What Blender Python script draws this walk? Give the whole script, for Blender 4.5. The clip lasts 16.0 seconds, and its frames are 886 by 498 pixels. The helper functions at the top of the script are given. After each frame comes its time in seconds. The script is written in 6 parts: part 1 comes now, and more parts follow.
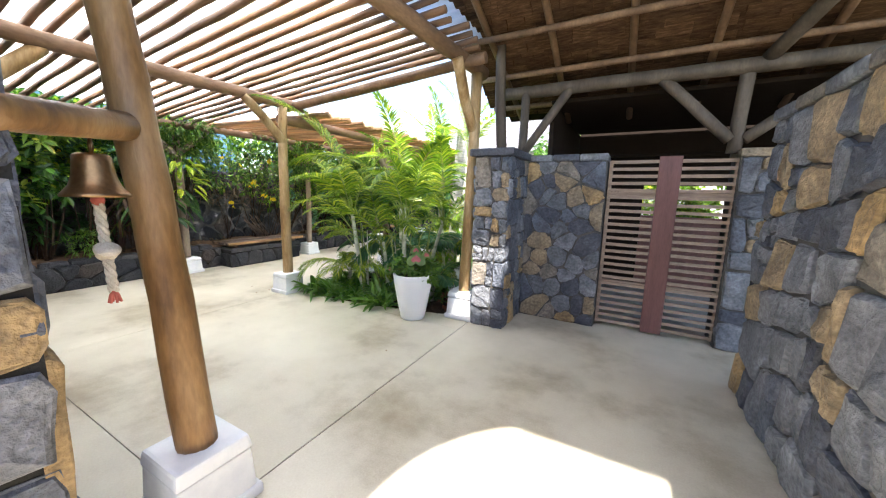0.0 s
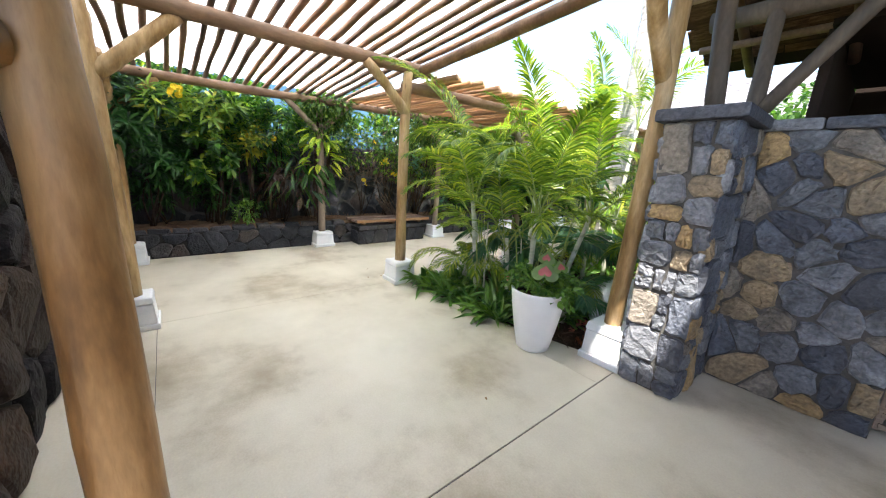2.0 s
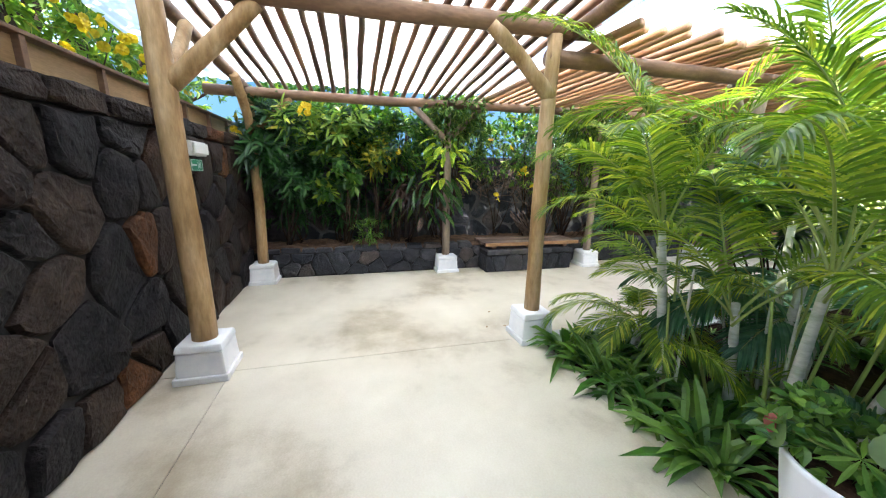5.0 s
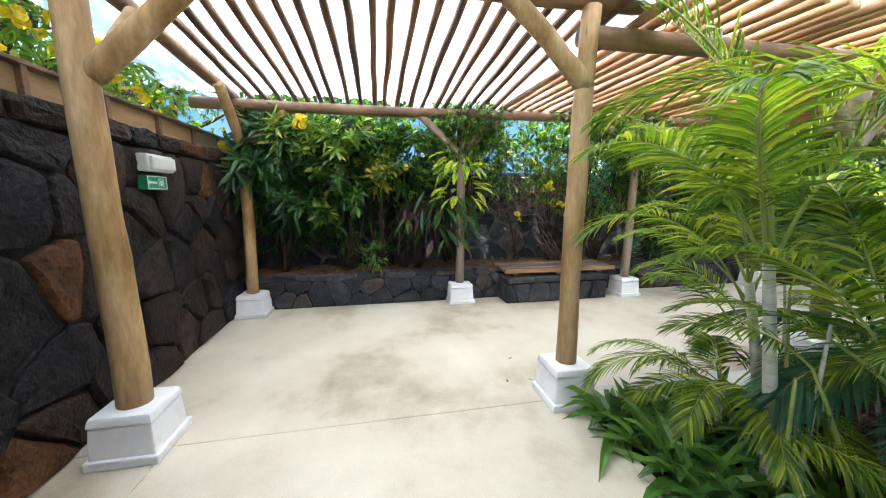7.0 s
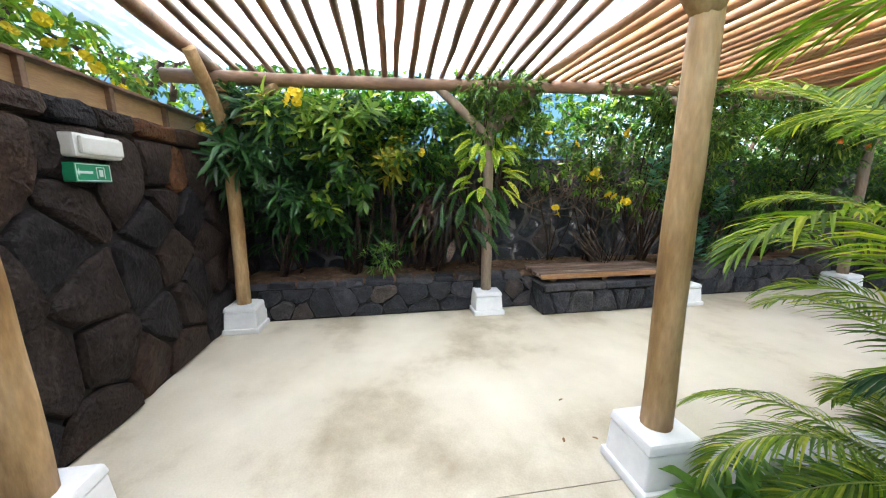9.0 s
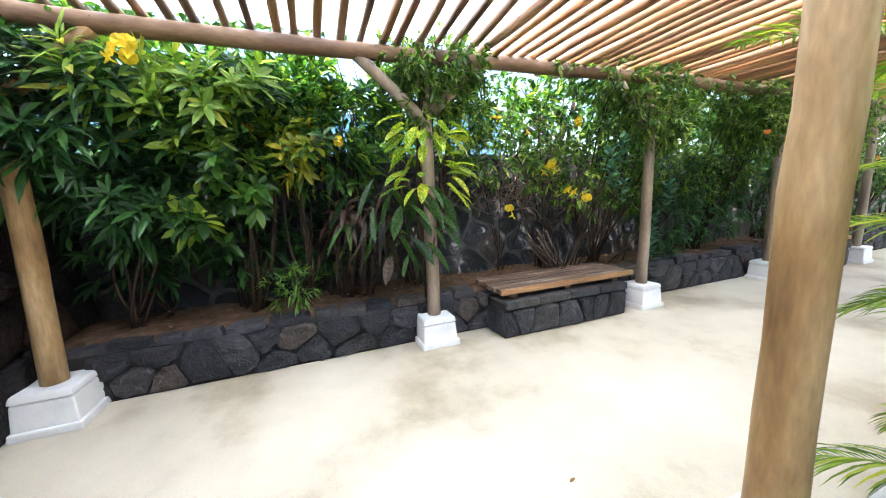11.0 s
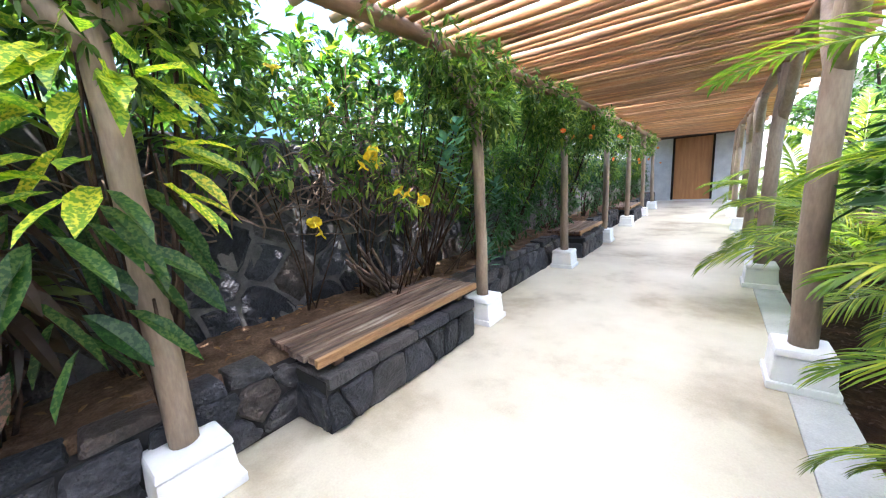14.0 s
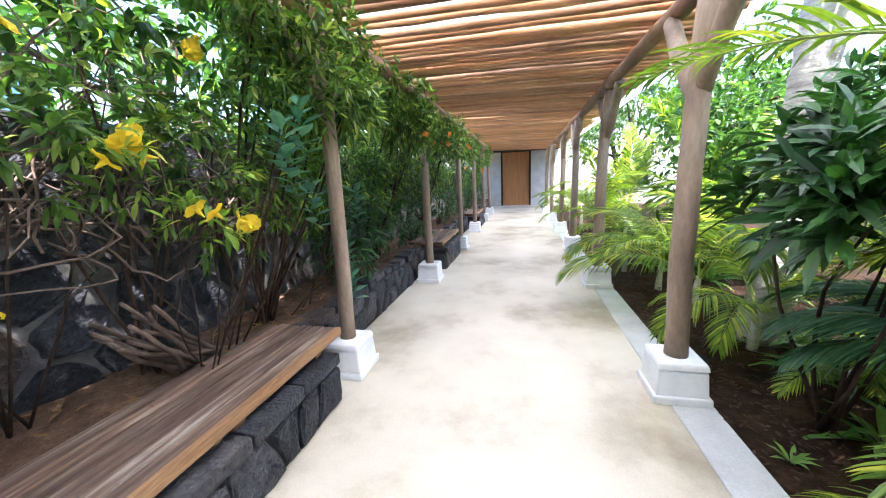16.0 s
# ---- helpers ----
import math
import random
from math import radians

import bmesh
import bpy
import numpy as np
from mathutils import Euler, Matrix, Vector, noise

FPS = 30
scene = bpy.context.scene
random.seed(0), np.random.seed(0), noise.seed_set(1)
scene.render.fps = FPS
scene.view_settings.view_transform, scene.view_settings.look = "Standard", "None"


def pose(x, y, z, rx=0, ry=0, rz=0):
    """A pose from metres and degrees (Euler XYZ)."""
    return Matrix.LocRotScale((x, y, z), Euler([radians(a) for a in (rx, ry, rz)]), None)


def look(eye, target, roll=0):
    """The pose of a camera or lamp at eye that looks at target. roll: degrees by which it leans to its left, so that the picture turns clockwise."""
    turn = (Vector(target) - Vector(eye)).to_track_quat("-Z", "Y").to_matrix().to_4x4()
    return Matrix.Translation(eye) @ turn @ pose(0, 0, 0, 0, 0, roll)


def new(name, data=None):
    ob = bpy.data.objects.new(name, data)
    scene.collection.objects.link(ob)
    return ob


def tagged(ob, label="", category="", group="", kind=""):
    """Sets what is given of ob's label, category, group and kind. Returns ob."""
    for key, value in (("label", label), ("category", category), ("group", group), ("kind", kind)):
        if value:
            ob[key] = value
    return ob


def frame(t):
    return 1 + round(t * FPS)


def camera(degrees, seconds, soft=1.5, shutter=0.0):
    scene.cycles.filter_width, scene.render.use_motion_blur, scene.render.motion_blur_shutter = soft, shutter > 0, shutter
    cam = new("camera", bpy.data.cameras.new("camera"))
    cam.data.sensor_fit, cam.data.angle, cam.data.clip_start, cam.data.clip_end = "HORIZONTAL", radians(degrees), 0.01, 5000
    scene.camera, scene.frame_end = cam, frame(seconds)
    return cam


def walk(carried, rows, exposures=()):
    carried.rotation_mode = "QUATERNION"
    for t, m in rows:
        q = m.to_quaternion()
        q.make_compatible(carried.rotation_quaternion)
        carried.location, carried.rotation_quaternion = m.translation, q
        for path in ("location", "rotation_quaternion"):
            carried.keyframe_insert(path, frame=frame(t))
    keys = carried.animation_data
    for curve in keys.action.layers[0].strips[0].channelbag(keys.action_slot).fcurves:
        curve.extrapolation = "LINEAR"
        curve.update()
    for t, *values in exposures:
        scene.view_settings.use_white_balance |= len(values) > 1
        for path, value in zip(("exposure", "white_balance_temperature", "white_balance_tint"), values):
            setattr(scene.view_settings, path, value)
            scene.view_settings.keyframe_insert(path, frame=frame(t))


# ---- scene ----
cam = camera(104.9, 16.0, soft=1.15)
PATH = [
    (0, (-0.074, 0.08, 1.49), (-1.014, 1.816, 1.171), 1.4),
    (0.5, (-0.175, 0.321, 1.454), (-1.217, 1.989, 1.09), 1.4),
    (1, (-0.321, 0.534, 1.444), (-1.45, 2.143, 1.074), 0.5),
    (1.5, (-0.474, 0.758, 1.472), (-1.802, 2.197, 1.067), 0.9),
    (2, (-0.624, 0.952, 1.51), (-2.133, 2.184, 1.056), 3.3),
    (2.5, (-0.83, 1.114, 1.517), (-2.427, 2.238, 1.086), 3.4),
    (3, (-1.012, 1.219, 1.523), (-2.702, 2.182, 1.058), 1.4),
    (3.5, (-1.199, 1.435, 1.517), (-3.025, 2.132, 1.094), 0.9),
    (4, (-1.348, 1.569, 1.517), (-3.224, 2.115, 1.089), 0.7),
    (4.5, (-1.532, 1.648, 1.517), (-3.413, 2.166, 1.078), 0.9),
    (7, (-2.338, 2.012, 1.468), (-4.278, 2.39, 1.163), 0.0),
    (7.5, (-2.502, 1.987, 1.483), (-4.43, 2.351, 1.095), -1.1),
    (8, (-2.706, 2.006, 1.478), (-4.653, 2.299, 1.126), -1.5),
    (8.5, (-2.891, 2.03, 1.485), (-4.839, 2.304, 1.122), -0.7),
    (11, (-3.963, 2.133, 1.365), (-5.809, 2.839, 1.061), -2.5),
    (11.5, (-4.14, 2.178, 1.367), (-5.914, 3.041, 1.036), -4.0),
    (12, (-4.308, 2.265, 1.354), (-6.052, 3.191, 1.039), -4.7),
    (12.5, (-4.495, 2.423, 1.364), (-6.172, 3.462, 1.036), -2.5),
    (13, (-4.66, 2.543, 1.373), (-6.213, 3.758, 1.041), -2.1),
    (13.5, (-4.841, 2.664, 1.395), (-6.223, 4.062, 1.025), -3.6),
    (14, (-4.97, 2.809, 1.398), (-6.191, 4.349, 1.028), -3.9),
    (14.5, (-5.062, 2.996, 1.421), (-6.144, 4.643, 1.078), -3.8),
    (15, (-5.182, 3.144, 1.416), (-6.032, 4.918, 1.058), -2.9),
    (15.5, (-5.275, 3.237, 1.415), (-5.91, 5.102, 1.071), -4.8),
    (16, (-5.435, 3.41, 1.436), (-5.88, 5.32, 1.045), -2.7),
]
walk(cam, [(t, look(eye, target, roll)) for t, eye, target, roll in PATH],
     [(0, 2.42, 6450, 10), (2, 2.23, 6450, 10), (3.5, 2.28, 6200, 10), (4.5, 2.36, 6100, 10), (8, 2.33, 6200, 10), (12.5, 2.83, 5950, 14), (16, 2.78, 5850, 17)])

# ---- sky, sun ----
SUN = Vector((0.22, -0.36, 0.9)).normalized()
world = bpy.data.worlds.new("sky")
scene.world = world
world.use_nodes = True
wn = world.node_tree
sky = wn.nodes.new("ShaderNodeTexSky")
sky.sky_type, sky.sun_disc = "NISHITA", False
sky.sun_elevation = math.asin(SUN.z)
sky.sun_rotation = math.atan2(SUN.x, SUN.y)
sky.air_density, sky.dust_density = 1.0, 1.6
bg = wn.nodes["Background"]
bg.inputs["Strength"].default_value = 0.15
wn.links.new(sky.outputs["Color"], bg.inputs["Color"])
sun = new("sun", bpy.data.lights.new("sun", "SUN"))
sun.data.energy, sun.data.angle, sun.data.color = 4.6, radians(0.9), (1.0, 0.95, 0.86)
sun.matrix_world = look(SUN * 30, (0, 0, 0))

# ---- mesh helpers ----
R = random.Random(7)


def mesh(name, verts, faces, mats, smooth=True, ids=None):
    me = bpy.data.meshes.new(name)
    me.from_pydata([tuple(map(float, v)) for v in verts], [], [tuple(map(int, f)) for f in faces])
    for m in (mats if isinstance(mats, (list, tuple)) else [mats]):
        me.materials.append(m)
    if ids is not None:
        me.polygons.foreach_set("material_index", list(map(int, ids)))
    if smooth:
        me.polygons.foreach_set("use_smooth", [True] * len(me.polygons))
    me.update()
    return me


def put(name, data, parent=None, m=None, label=""):
    """Link a mesh (or None for an Empty) under a parent, with m in the parent's space."""
    ob = new(name, data)
    if parent is not None:
        ob.parent = parent
    if m is not None:
        ob.matrix_basis = m
    if label:
        ob["label"] = label
    return ob


def part(name, bm, material, parent, label="", m=None, smooth=False):
    me = bpy.data.meshes.new(name)
    bm.to_mesh(me)
    bm.free()
    me.materials.append(material)
    if smooth:
        me.polygons.foreach_set("use_smooth", [True] * len(me.polygons))
    return put(name, me, parent, m, label)


def block(sx, sy, sz, bevel=0.01, taper=1.0, segs=2):
    """A bevelled block that stands on z = 0, its top scaled by taper."""
    bm = bmesh.new()
    bmesh.ops.create_cube(bm, size=1)
    for v in bm.verts:
        k = taper if v.co.z > 0 else 1.0
        v.co = Vector((v.co.x * sx * k, v.co.y * sy * k, (v.co.z + 0.5) * sz))
    if bevel:
        bmesh.ops.bevel(bm, geom=list(bm.edges), offset=bevel, segments=segs, affect="EDGES", profile=0.6)
    return bm


def box(x0, x1, y0, y1, z0, z1, bevel=0.0):
    bm = block(x1 - x0, y1 - y0, z1 - z0, bevel)
    bmesh.ops.translate(bm, vec=((x0 + x1) / 2, (y0 + y1) / 2, z0), verts=bm.verts)
    return bm


def tube(points, radii, seg=12, wobble=0.0, seed=0):
    """Verts and faces of a closed log along points, with an uneven radius."""
    pts = [Vector(p) for p in points]
    rnd = random.Random(seed)
    verts, faces = [], []
    side = None
    for i, p in enumerate(pts):
        d = (pts[min(i + 1, len(pts) - 1)] - pts[max(i - 1, 0)]).normalized()
        if side is None:
            side = d.orthogonal().normalized()
        side = (side - d * side.dot(d)).normalized()
        up = d.cross(side)
        r = radii[i] if isinstance(radii, (list, tuple)) else radii
        for k in range(seg):
            a = 2 * math.pi * k / seg
            rr = r * (1 + wobble * (noise.noise(Vector((math.cos(a) + seed * 3.1, math.sin(a), i * 0.6))) + rnd.uniform(-0.15, 0.15)))
            verts.append(p + (side * math.cos(a) + up * math.sin(a)) * rr)
    for i in range(len(pts) - 1):
        for k in range(seg):
            a, b = i * seg + k, i * seg + (k + 1) % seg
            faces.append((a, b, b + seg, a + seg))
    faces.append(tuple(range(seg - 1, -1, -1)))
    faces.append(tuple(range((len(pts) - 1) * seg, len(pts) * seg)))
    return verts, faces


def log(name, a, b, r0, r1, mat, parent=None, bend=0.0, n=9, seed=0, label="", wobble=0.1):
    """A round, slightly crooked pole from a to b."""
    a, b = Vector(a), Vector(b)
    rnd = random.Random(seed)
    d = (b - a).normalized()
    s = d.orthogonal().normalized()
    s.rotate(Matrix.Rotation(rnd.uniform(0, 6.28), 3, d))
    pts, rad = [], []
    for i in range(n):
        u = i / (n - 1)
        pts.append(a.lerp(b, u) + s * bend * math.sin(math.pi * u) + Vector((rnd.uniform(-1, 1), rnd.uniform(-1, 1), rnd.uniform(-1, 1))) * r0 * 0.05)
        rad.append(r0 + (r1 - r0) * u)
    v, f = tube(pts, rad, 14, wobble, seed)
    me = mesh(name, v, f, mat)
    for p in list(me.polygons)[-2:]:
        p.use_smooth = False
    return put(name, me, parent, None, label)


def join(chunks):
    verts, faces, off = [], [], 0
    for v, f in chunks:
        verts.extend(v)
        faces.extend(tuple(i + off for i in q) for q in f)
        off += len(v)
    return verts, faces


# ---- materials ----
def nodes_of(name):
    m = bpy.data.materials.new(name)
    m.use_nodes = True
    return m, m.node_tree.nodes, m.node_tree.links, m.node_tree.nodes["Principled BSDF"]


def ramp_of(nt, stops, interp="LINEAR"):
    r = nt.new("ShaderNodeValToRGB")
    r.color_ramp.interpolation = interp
    el = r.color_ramp.elements
    while len(el) < len(stops):
        el.new(0.5)
    for e, (p, c) in zip(el, stops):
        e.position, e.color = p, (*c, 1)
    return r


def surface(name, stops, scale=6.0, rough=0.7, bump=0.3, fine=60.0, stretch=(1, 1, 1), piece=None, island=False, fleck=0.35,
            dist=0.01, detail=6.0, rough_var=0.15, coords="Object"):
    """A two-scale mottled surface: large stains through a colour ramp, fine grain on top, bump from both.
    piece: colour stops chosen piece by piece."""
    m, nt, ln, bs = nodes_of(name)
    tc = nt.new("ShaderNodeTexCoord")
    mp = nt.new("ShaderNodeMapping")
    mp.inputs["Scale"].default_value = stretch
    src = tc.outputs[coords]
    info = nt.new("ShaderNodeObjectInfo")
    if piece:
        add = nt.new("ShaderNodeVectorMath")
        add.operation = "MULTIPLY_ADD"
        add.inputs[1].default_value = (1, 1, 1)
        comb = nt.new("ShaderNodeCombineXYZ")
        mul = nt.new("ShaderNodeMath")
        mul.operation = "MULTIPLY"
        mul.inputs[1].default_value = 37.0
        ln.new(info.outputs["Random"], mul.inputs[0])
        ln.new(mul.outputs[0], comb.inputs[0])
        ln.new(mul.outputs[0], comb.inputs[2])
        ln.new(src, add.inputs[0])
        ln.new(comb.outputs[0], add.inputs[2])
        src = add.outputs[0]
    ln.new(src, mp.inputs["Vector"])
    big = nt.new("ShaderNodeTexNoise")
    big.inputs["Scale"].default_value, big.inputs["Detail"].default_value = scale, detail
    big.inputs["Roughness"].default_value = 0.6
    small = nt.new("ShaderNodeTexNoise")
    small.inputs["Scale"].default_value, small.inputs["Detail"].default_value = fine, 4.0
    ln.new(mp.outputs[0], big.inputs["Vector"])
    ln.new(mp.outputs[0], small.inputs["Vector"])
    r = ramp_of(nt, stops)
    ln.new(big.outputs["Fac"], r.inputs["Fac"])
    col = r.outputs["Color"]
    if piece:
        pr = ramp_of(nt, piece, "CONSTANT")
        ln.new(info.outputs["Random"], pr.inputs["Fac"])
        mx = nt.new("ShaderNodeMix")
        mx.data_type, mx.blend_type = "RGBA", "MULTIPLY"
        mx.inputs["Factor"].default_value = 1.0
        ln.new(col, mx.inputs[6])
        ln.new(pr.outputs["Color"], mx.inputs[7])
        col = mx.outputs[2]
    if island:
        geo = nt.new("ShaderNodeNewGeometry")
        hs = nt.new("ShaderNodeHueSaturation")
        mr = nt.new("ShaderNodeMapRange")
        mr.inputs["To Min"].default_value, mr.inputs["To Max"].default_value = 0.65, 1.35
        ln.new(geo.outputs["Random Per Island"], mr.inputs["Value"])
        ln.new(mr.outputs[0], hs.inputs["Value"])
        ln.new(col, hs.inputs["Color"])
        col = hs.outputs["Color"]
    gr = nt.new("ShaderNodeMix")
    gr.data_type, gr.blend_type = "RGBA", "OVERLAY"
    gr.inputs["Factor"].default_value = fleck
    ln.new(col, gr.inputs[6])
    ln.new(small.outputs["Fac"], gr.inputs[7])
    ln.new(gr.outputs[2], bs.inputs["Base Color"])
    rr = nt.new("ShaderNodeMapRange")
    rr.inputs["To Min"].default_value, rr.inputs["To Max"].default_value = rough - rough_var, rough + rough_var
    ln.new(big.outputs["Fac"], rr.inputs["Value"])
    ln.new(rr.outputs[0], bs.inputs["Roughness"])
    sm = nt.new("ShaderNodeMath")
    sm.operation = "MULTIPLY_ADD"
    sm.inputs[1].default_value = 0.5
    ln.new(small.outputs["Fac"], sm.inputs[0])
    ln.new(big.outputs["Fac"], sm.inputs[2])
    bp = nt.new("ShaderNodeBump")
    bp.inputs["Strength"].default_value, bp.inputs["Distance"].default_value = bump, dist
    ln.new(sm.outputs[0], bp.inputs["Height"])
    ln.new(bp.outputs[0], bs.inputs["Normal"])
    return m


def leafmat(name, dark, light, accent=None, accent_from=0.9, rough=0.42, through_=0.5, glow=(1.2, 1.35, 0.6), speck=14.0):
    """A waxy leaf that lets light through; each leaf has its own shade, some an accent colour."""
    m, nt, ln, bs = nodes_of(name)
    geo = nt.new("ShaderNodeNewGeometry")
    stops = [(0.0, dark), (accent_from if accent else 1.0, light)]
    r = ramp_of(nt, stops + ([(min(accent_from + 0.03, 0.99), accent)] if accent else []))
    ln.new(geo.outputs["Random Per Island"], r.inputs["Fac"])
    tc = nt.new("ShaderNodeTexCoord")
    nz = nt.new("ShaderNodeTexNoise")
    nz.inputs["Scale"].default_value, nz.inputs["Detail"].default_value = speck, 3.0
    ln.new(tc.outputs["Object"], nz.inputs["Vector"])
    mx = nt.new("ShaderNodeMix")
    mx.data_type, mx.blend_type = "RGBA", "OVERLAY"
    mx.inputs["Factor"].default_value = 0.5
    ln.new(r.outputs["Color"], mx.inputs[6])
    ln.new(nz.outputs["Fac"], mx.inputs[7])
    if speck > 50:
        # green blotches between the yellow veins
        blotch = ramp_of(nt, [(0.45, (1, 1, 1)), (0.53, (0.3, 0.55, 0.45))])
        ln.new(nz.outputs["Fac"], blotch.inputs["Fac"])
        mx.blend_type = "MULTIPLY"
        mx.inputs["Factor"].default_value = 1.0
        ln.new(blotch.outputs["Color"], mx.inputs[7])
    ln.new(mx.outputs[2], bs.inputs["Base Color"])
    bs.inputs["Roughness"].default_value = rough
    tr = nt.new("ShaderNodeBsdfTranslucent")
    tint = nt.new("ShaderNodeMix")
    tint.data_type, tint.blend_type = "RGBA", "MULTIPLY"
    tint.inputs["Factor"].default_value = 1.0
    tint.inputs[7].default_value = (*glow, 1)
    ln.new(mx.outputs[2], tint.inputs[6])
    ln.new(tint.outputs[2], tr.inputs["Color"])
    ms = nt.new("ShaderNodeMixShader")
    ms.inputs[0].default_value = through_
    ln.new(bs.outputs[0], ms.inputs[1])
    ln.new(tr.outputs[0], ms.inputs[2])
    ln.new(ms.outputs[0], nt["Material Output"].inputs["Surface"])
    return m


def plain(name, col, rough=0.5, metal=0.0, bump=0.0, fine=80.0):
    return surface(name, [(0.3, tuple(c * 0.86 for c in col)), (0.7, tuple(min(1, c * 1.08) for c in col))], 5.0, rough, bump, fine, fleck=0.12) if not metal else metal_of(name, col, rough)


def metal_of(name, col, rough):
    m = surface(name, [(0.3, tuple(c * 0.6 for c in col)), (0.7, col)], 9.0, rough, 0.15, 60.0, fleck=0.3)
    m.node_tree.nodes["Principled BSDF"].inputs["Metallic"].default_value = 1.0
    return m


CONCRETE = surface("polished_concrete", [(0.34, (0.33, 0.27, 0.18)), (0.42, (0.46, 0.4, 0.295)), (0.49, (0.58, 0.52, 0.405)), (0.64, (0.67, 0.61, 0.49))], 0.8, 0.5, 0.12, 90.0, fleck=0.16, dist=0.004, detail=9.0, coords="Object")
EDGE_CONCRETE = surface("grey_concrete", [(0.3, (0.42, 0.42, 0.41)), (0.7, (0.58, 0.58, 0.56))], 3.0, 0.75, 0.2, 120.0, fleck=0.25, dist=0.004)
MORTAR_DARK = surface("dark_mortar", [(0.3, (0.009, 0.008, 0.008)), (0.7, (0.024, 0.022, 0.02))], 9.0, 0.9, 0.5, 90.0)
MORTAR_MID = surface("grey_mortar", [(0.3, (0.05, 0.048, 0.045)), (0.7, (0.12, 0.11, 0.1))], 9.0, 0.9, 0.5, 90.0)
MORTAR_PALE = surface("pale_mortar", [(0.3, (0.06, 0.058, 0.055)), (0.7, (0.15, 0.143, 0.134))], 9.0, 0.9, 0.5, 90.0)
STONE_ENTRY = surface("basalt_and_ochre_stone", [(0.28, (0.5, 0.51, 0.55)), (0.48, (0.9, 0.9, 0.92)), (0.62, (1.2, 1.2, 1.22)), (0.74, (1.75, 1.72, 1.68))], 5.0, 0.62, 0.8, 40.0, fleck=0.6, dist=0.028,
                      piece=[(0.0, (0.105, 0.115, 0.14)), (0.2, (0.19, 0.195, 0.21)), (0.32, (0.075, 0.08, 0.098)), (0.48, (0.21, 0.18, 0.145)), (0.56, (0.14, 0.147, 0.162)), (0.7, (0.3, 0.22, 0.13)), (0.77, (0.16, 0.165, 0.18)), (0.88, (0.27, 0.205, 0.13)), (0.94, (0.36, 0.24, 0.11))])
STONE_WALL = surface("dark_volcanic_stone", [(0.28, (0.45, 0.42, 0.4)), (0.48, (0.85, 0.84, 0.83)), (0.62, (1.3, 1.26, 1.22)), (0.76, (2.1, 2.0, 1.9))], 5.0, 0.66, 0.8, 40.0, fleck=0.6, dist=0.035,
                     piece=[(0.0, (0.026, 0.018, 0.015)), (0.3, (0.015, 0.013, 0.014)), (0.5, (0.036, 0.024, 0.018)), (0.66, (0.02, 0.017, 0.017)), (0.8, (0.045, 0.027, 0.019)), (0.91, (0.1, 0.044, 0.02))])
STONE_WALL.node_tree.nodes["Principled BSDF"].inputs["Specular IOR Level"].default_value = 0.2
STONE_BLACK = surface("black_basalt", [(0.28, (0.5, 0.5, 0.52)), (0.5, (0.85, 0.85, 0.88)), (0.64, (1.4, 1.38, 1.38)), (0.78, (2.4, 2.35, 2.3))], 7.0, 0.62, 1.0, 50.0, fleck=0.6, dist=0.05,
                      piece=[(0.0, (0.02, 0.021, 0.027)), (0.3, (0.045, 0.045, 0.052)), (0.55, (0.026, 0.026, 0.03)), (0.75, (0.06, 0.056, 0.056)), (0.9, (0.075, 0.058, 0.048))])
WHITE_PAINT = surface("white_masonry_paint", [(0.3, (0.72, 0.73, 0.75)), (0.6, (0.83, 0.83, 0.83))], 7.0, 0.6, 0.25, 70.0, fleck=0.1, dist=0.004)
WHITE_GLAZE = surface("white_pot_finish", [(0.3, (0.78, 0.78, 0.79)), (0.7, (0.84, 0.84, 0.84))], 4.0, 0.4, 0.05, 120.0, fleck=0.05, dist=0.002)
LOG = surface("weathered_pole_wood", [(0.28, (0.14, 0.072, 0.024)), (0.42, (0.29, 0.17, 0.062)), (0.54, (0.43, 0.285, 0.135)), (0.72, (0.6, 0.45, 0.28))], 2.6, 0.6, 0.35, 28.0, stretch=(2.2, 2.2, 0.5), fleck=0.35, dist=0.012)
# Darker copy of LOG with the first post's shade mixed into the colour.
LOG_SHADED = surface("shaded_pole_wood", [(0.28, (0.1, 0.046, 0.016)), (0.42, (0.23, 0.118, 0.04)), (0.55, (0.33, 0.19, 0.08)), (0.75, (0.44, 0.29, 0.14))], 2.6, 0.5, 0.35, 28.0, stretch=(2.2, 2.2, 0.5), fleck=0.35, dist=0.012)
LOG_GREY = surface("grey_weathered_pole", [(0.25, (0.14, 0.1, 0.07)), (0.5, (0.27, 0.2, 0.14)), (0.75, (0.4, 0.33, 0.25))], 2.4, 0.7, 0.4, 28.0, stretch=(2.2, 2.2, 0.6), fleck=0.35, dist=0.012)
# LOG_GREY darkened: shade under the entrance roof is in the colour.
LOG_GREY_SHADED = surface("shaded_grey_pole", [(0.25, (0.05, 0.036, 0.026)), (0.5, (0.1, 0.074, 0.054)), (0.75, (0.165, 0.128, 0.095))], 2.4, 0.7, 0.4, 28.0, stretch=(2.2, 2.2, 0.6), fleck=0.35, dist=0.012)
BEAM_WOOD = surface("dark_beam_wood", [(0.25, (0.1, 0.055, 0.032)), (0.5, (0.2, 0.115, 0.065)), (0.75, (0.32, 0.2, 0.12))], 2.4, 0.65, 0.4, 26.0, stretch=(2, 0.6, 2), fleck=0.4, dist=0.012)
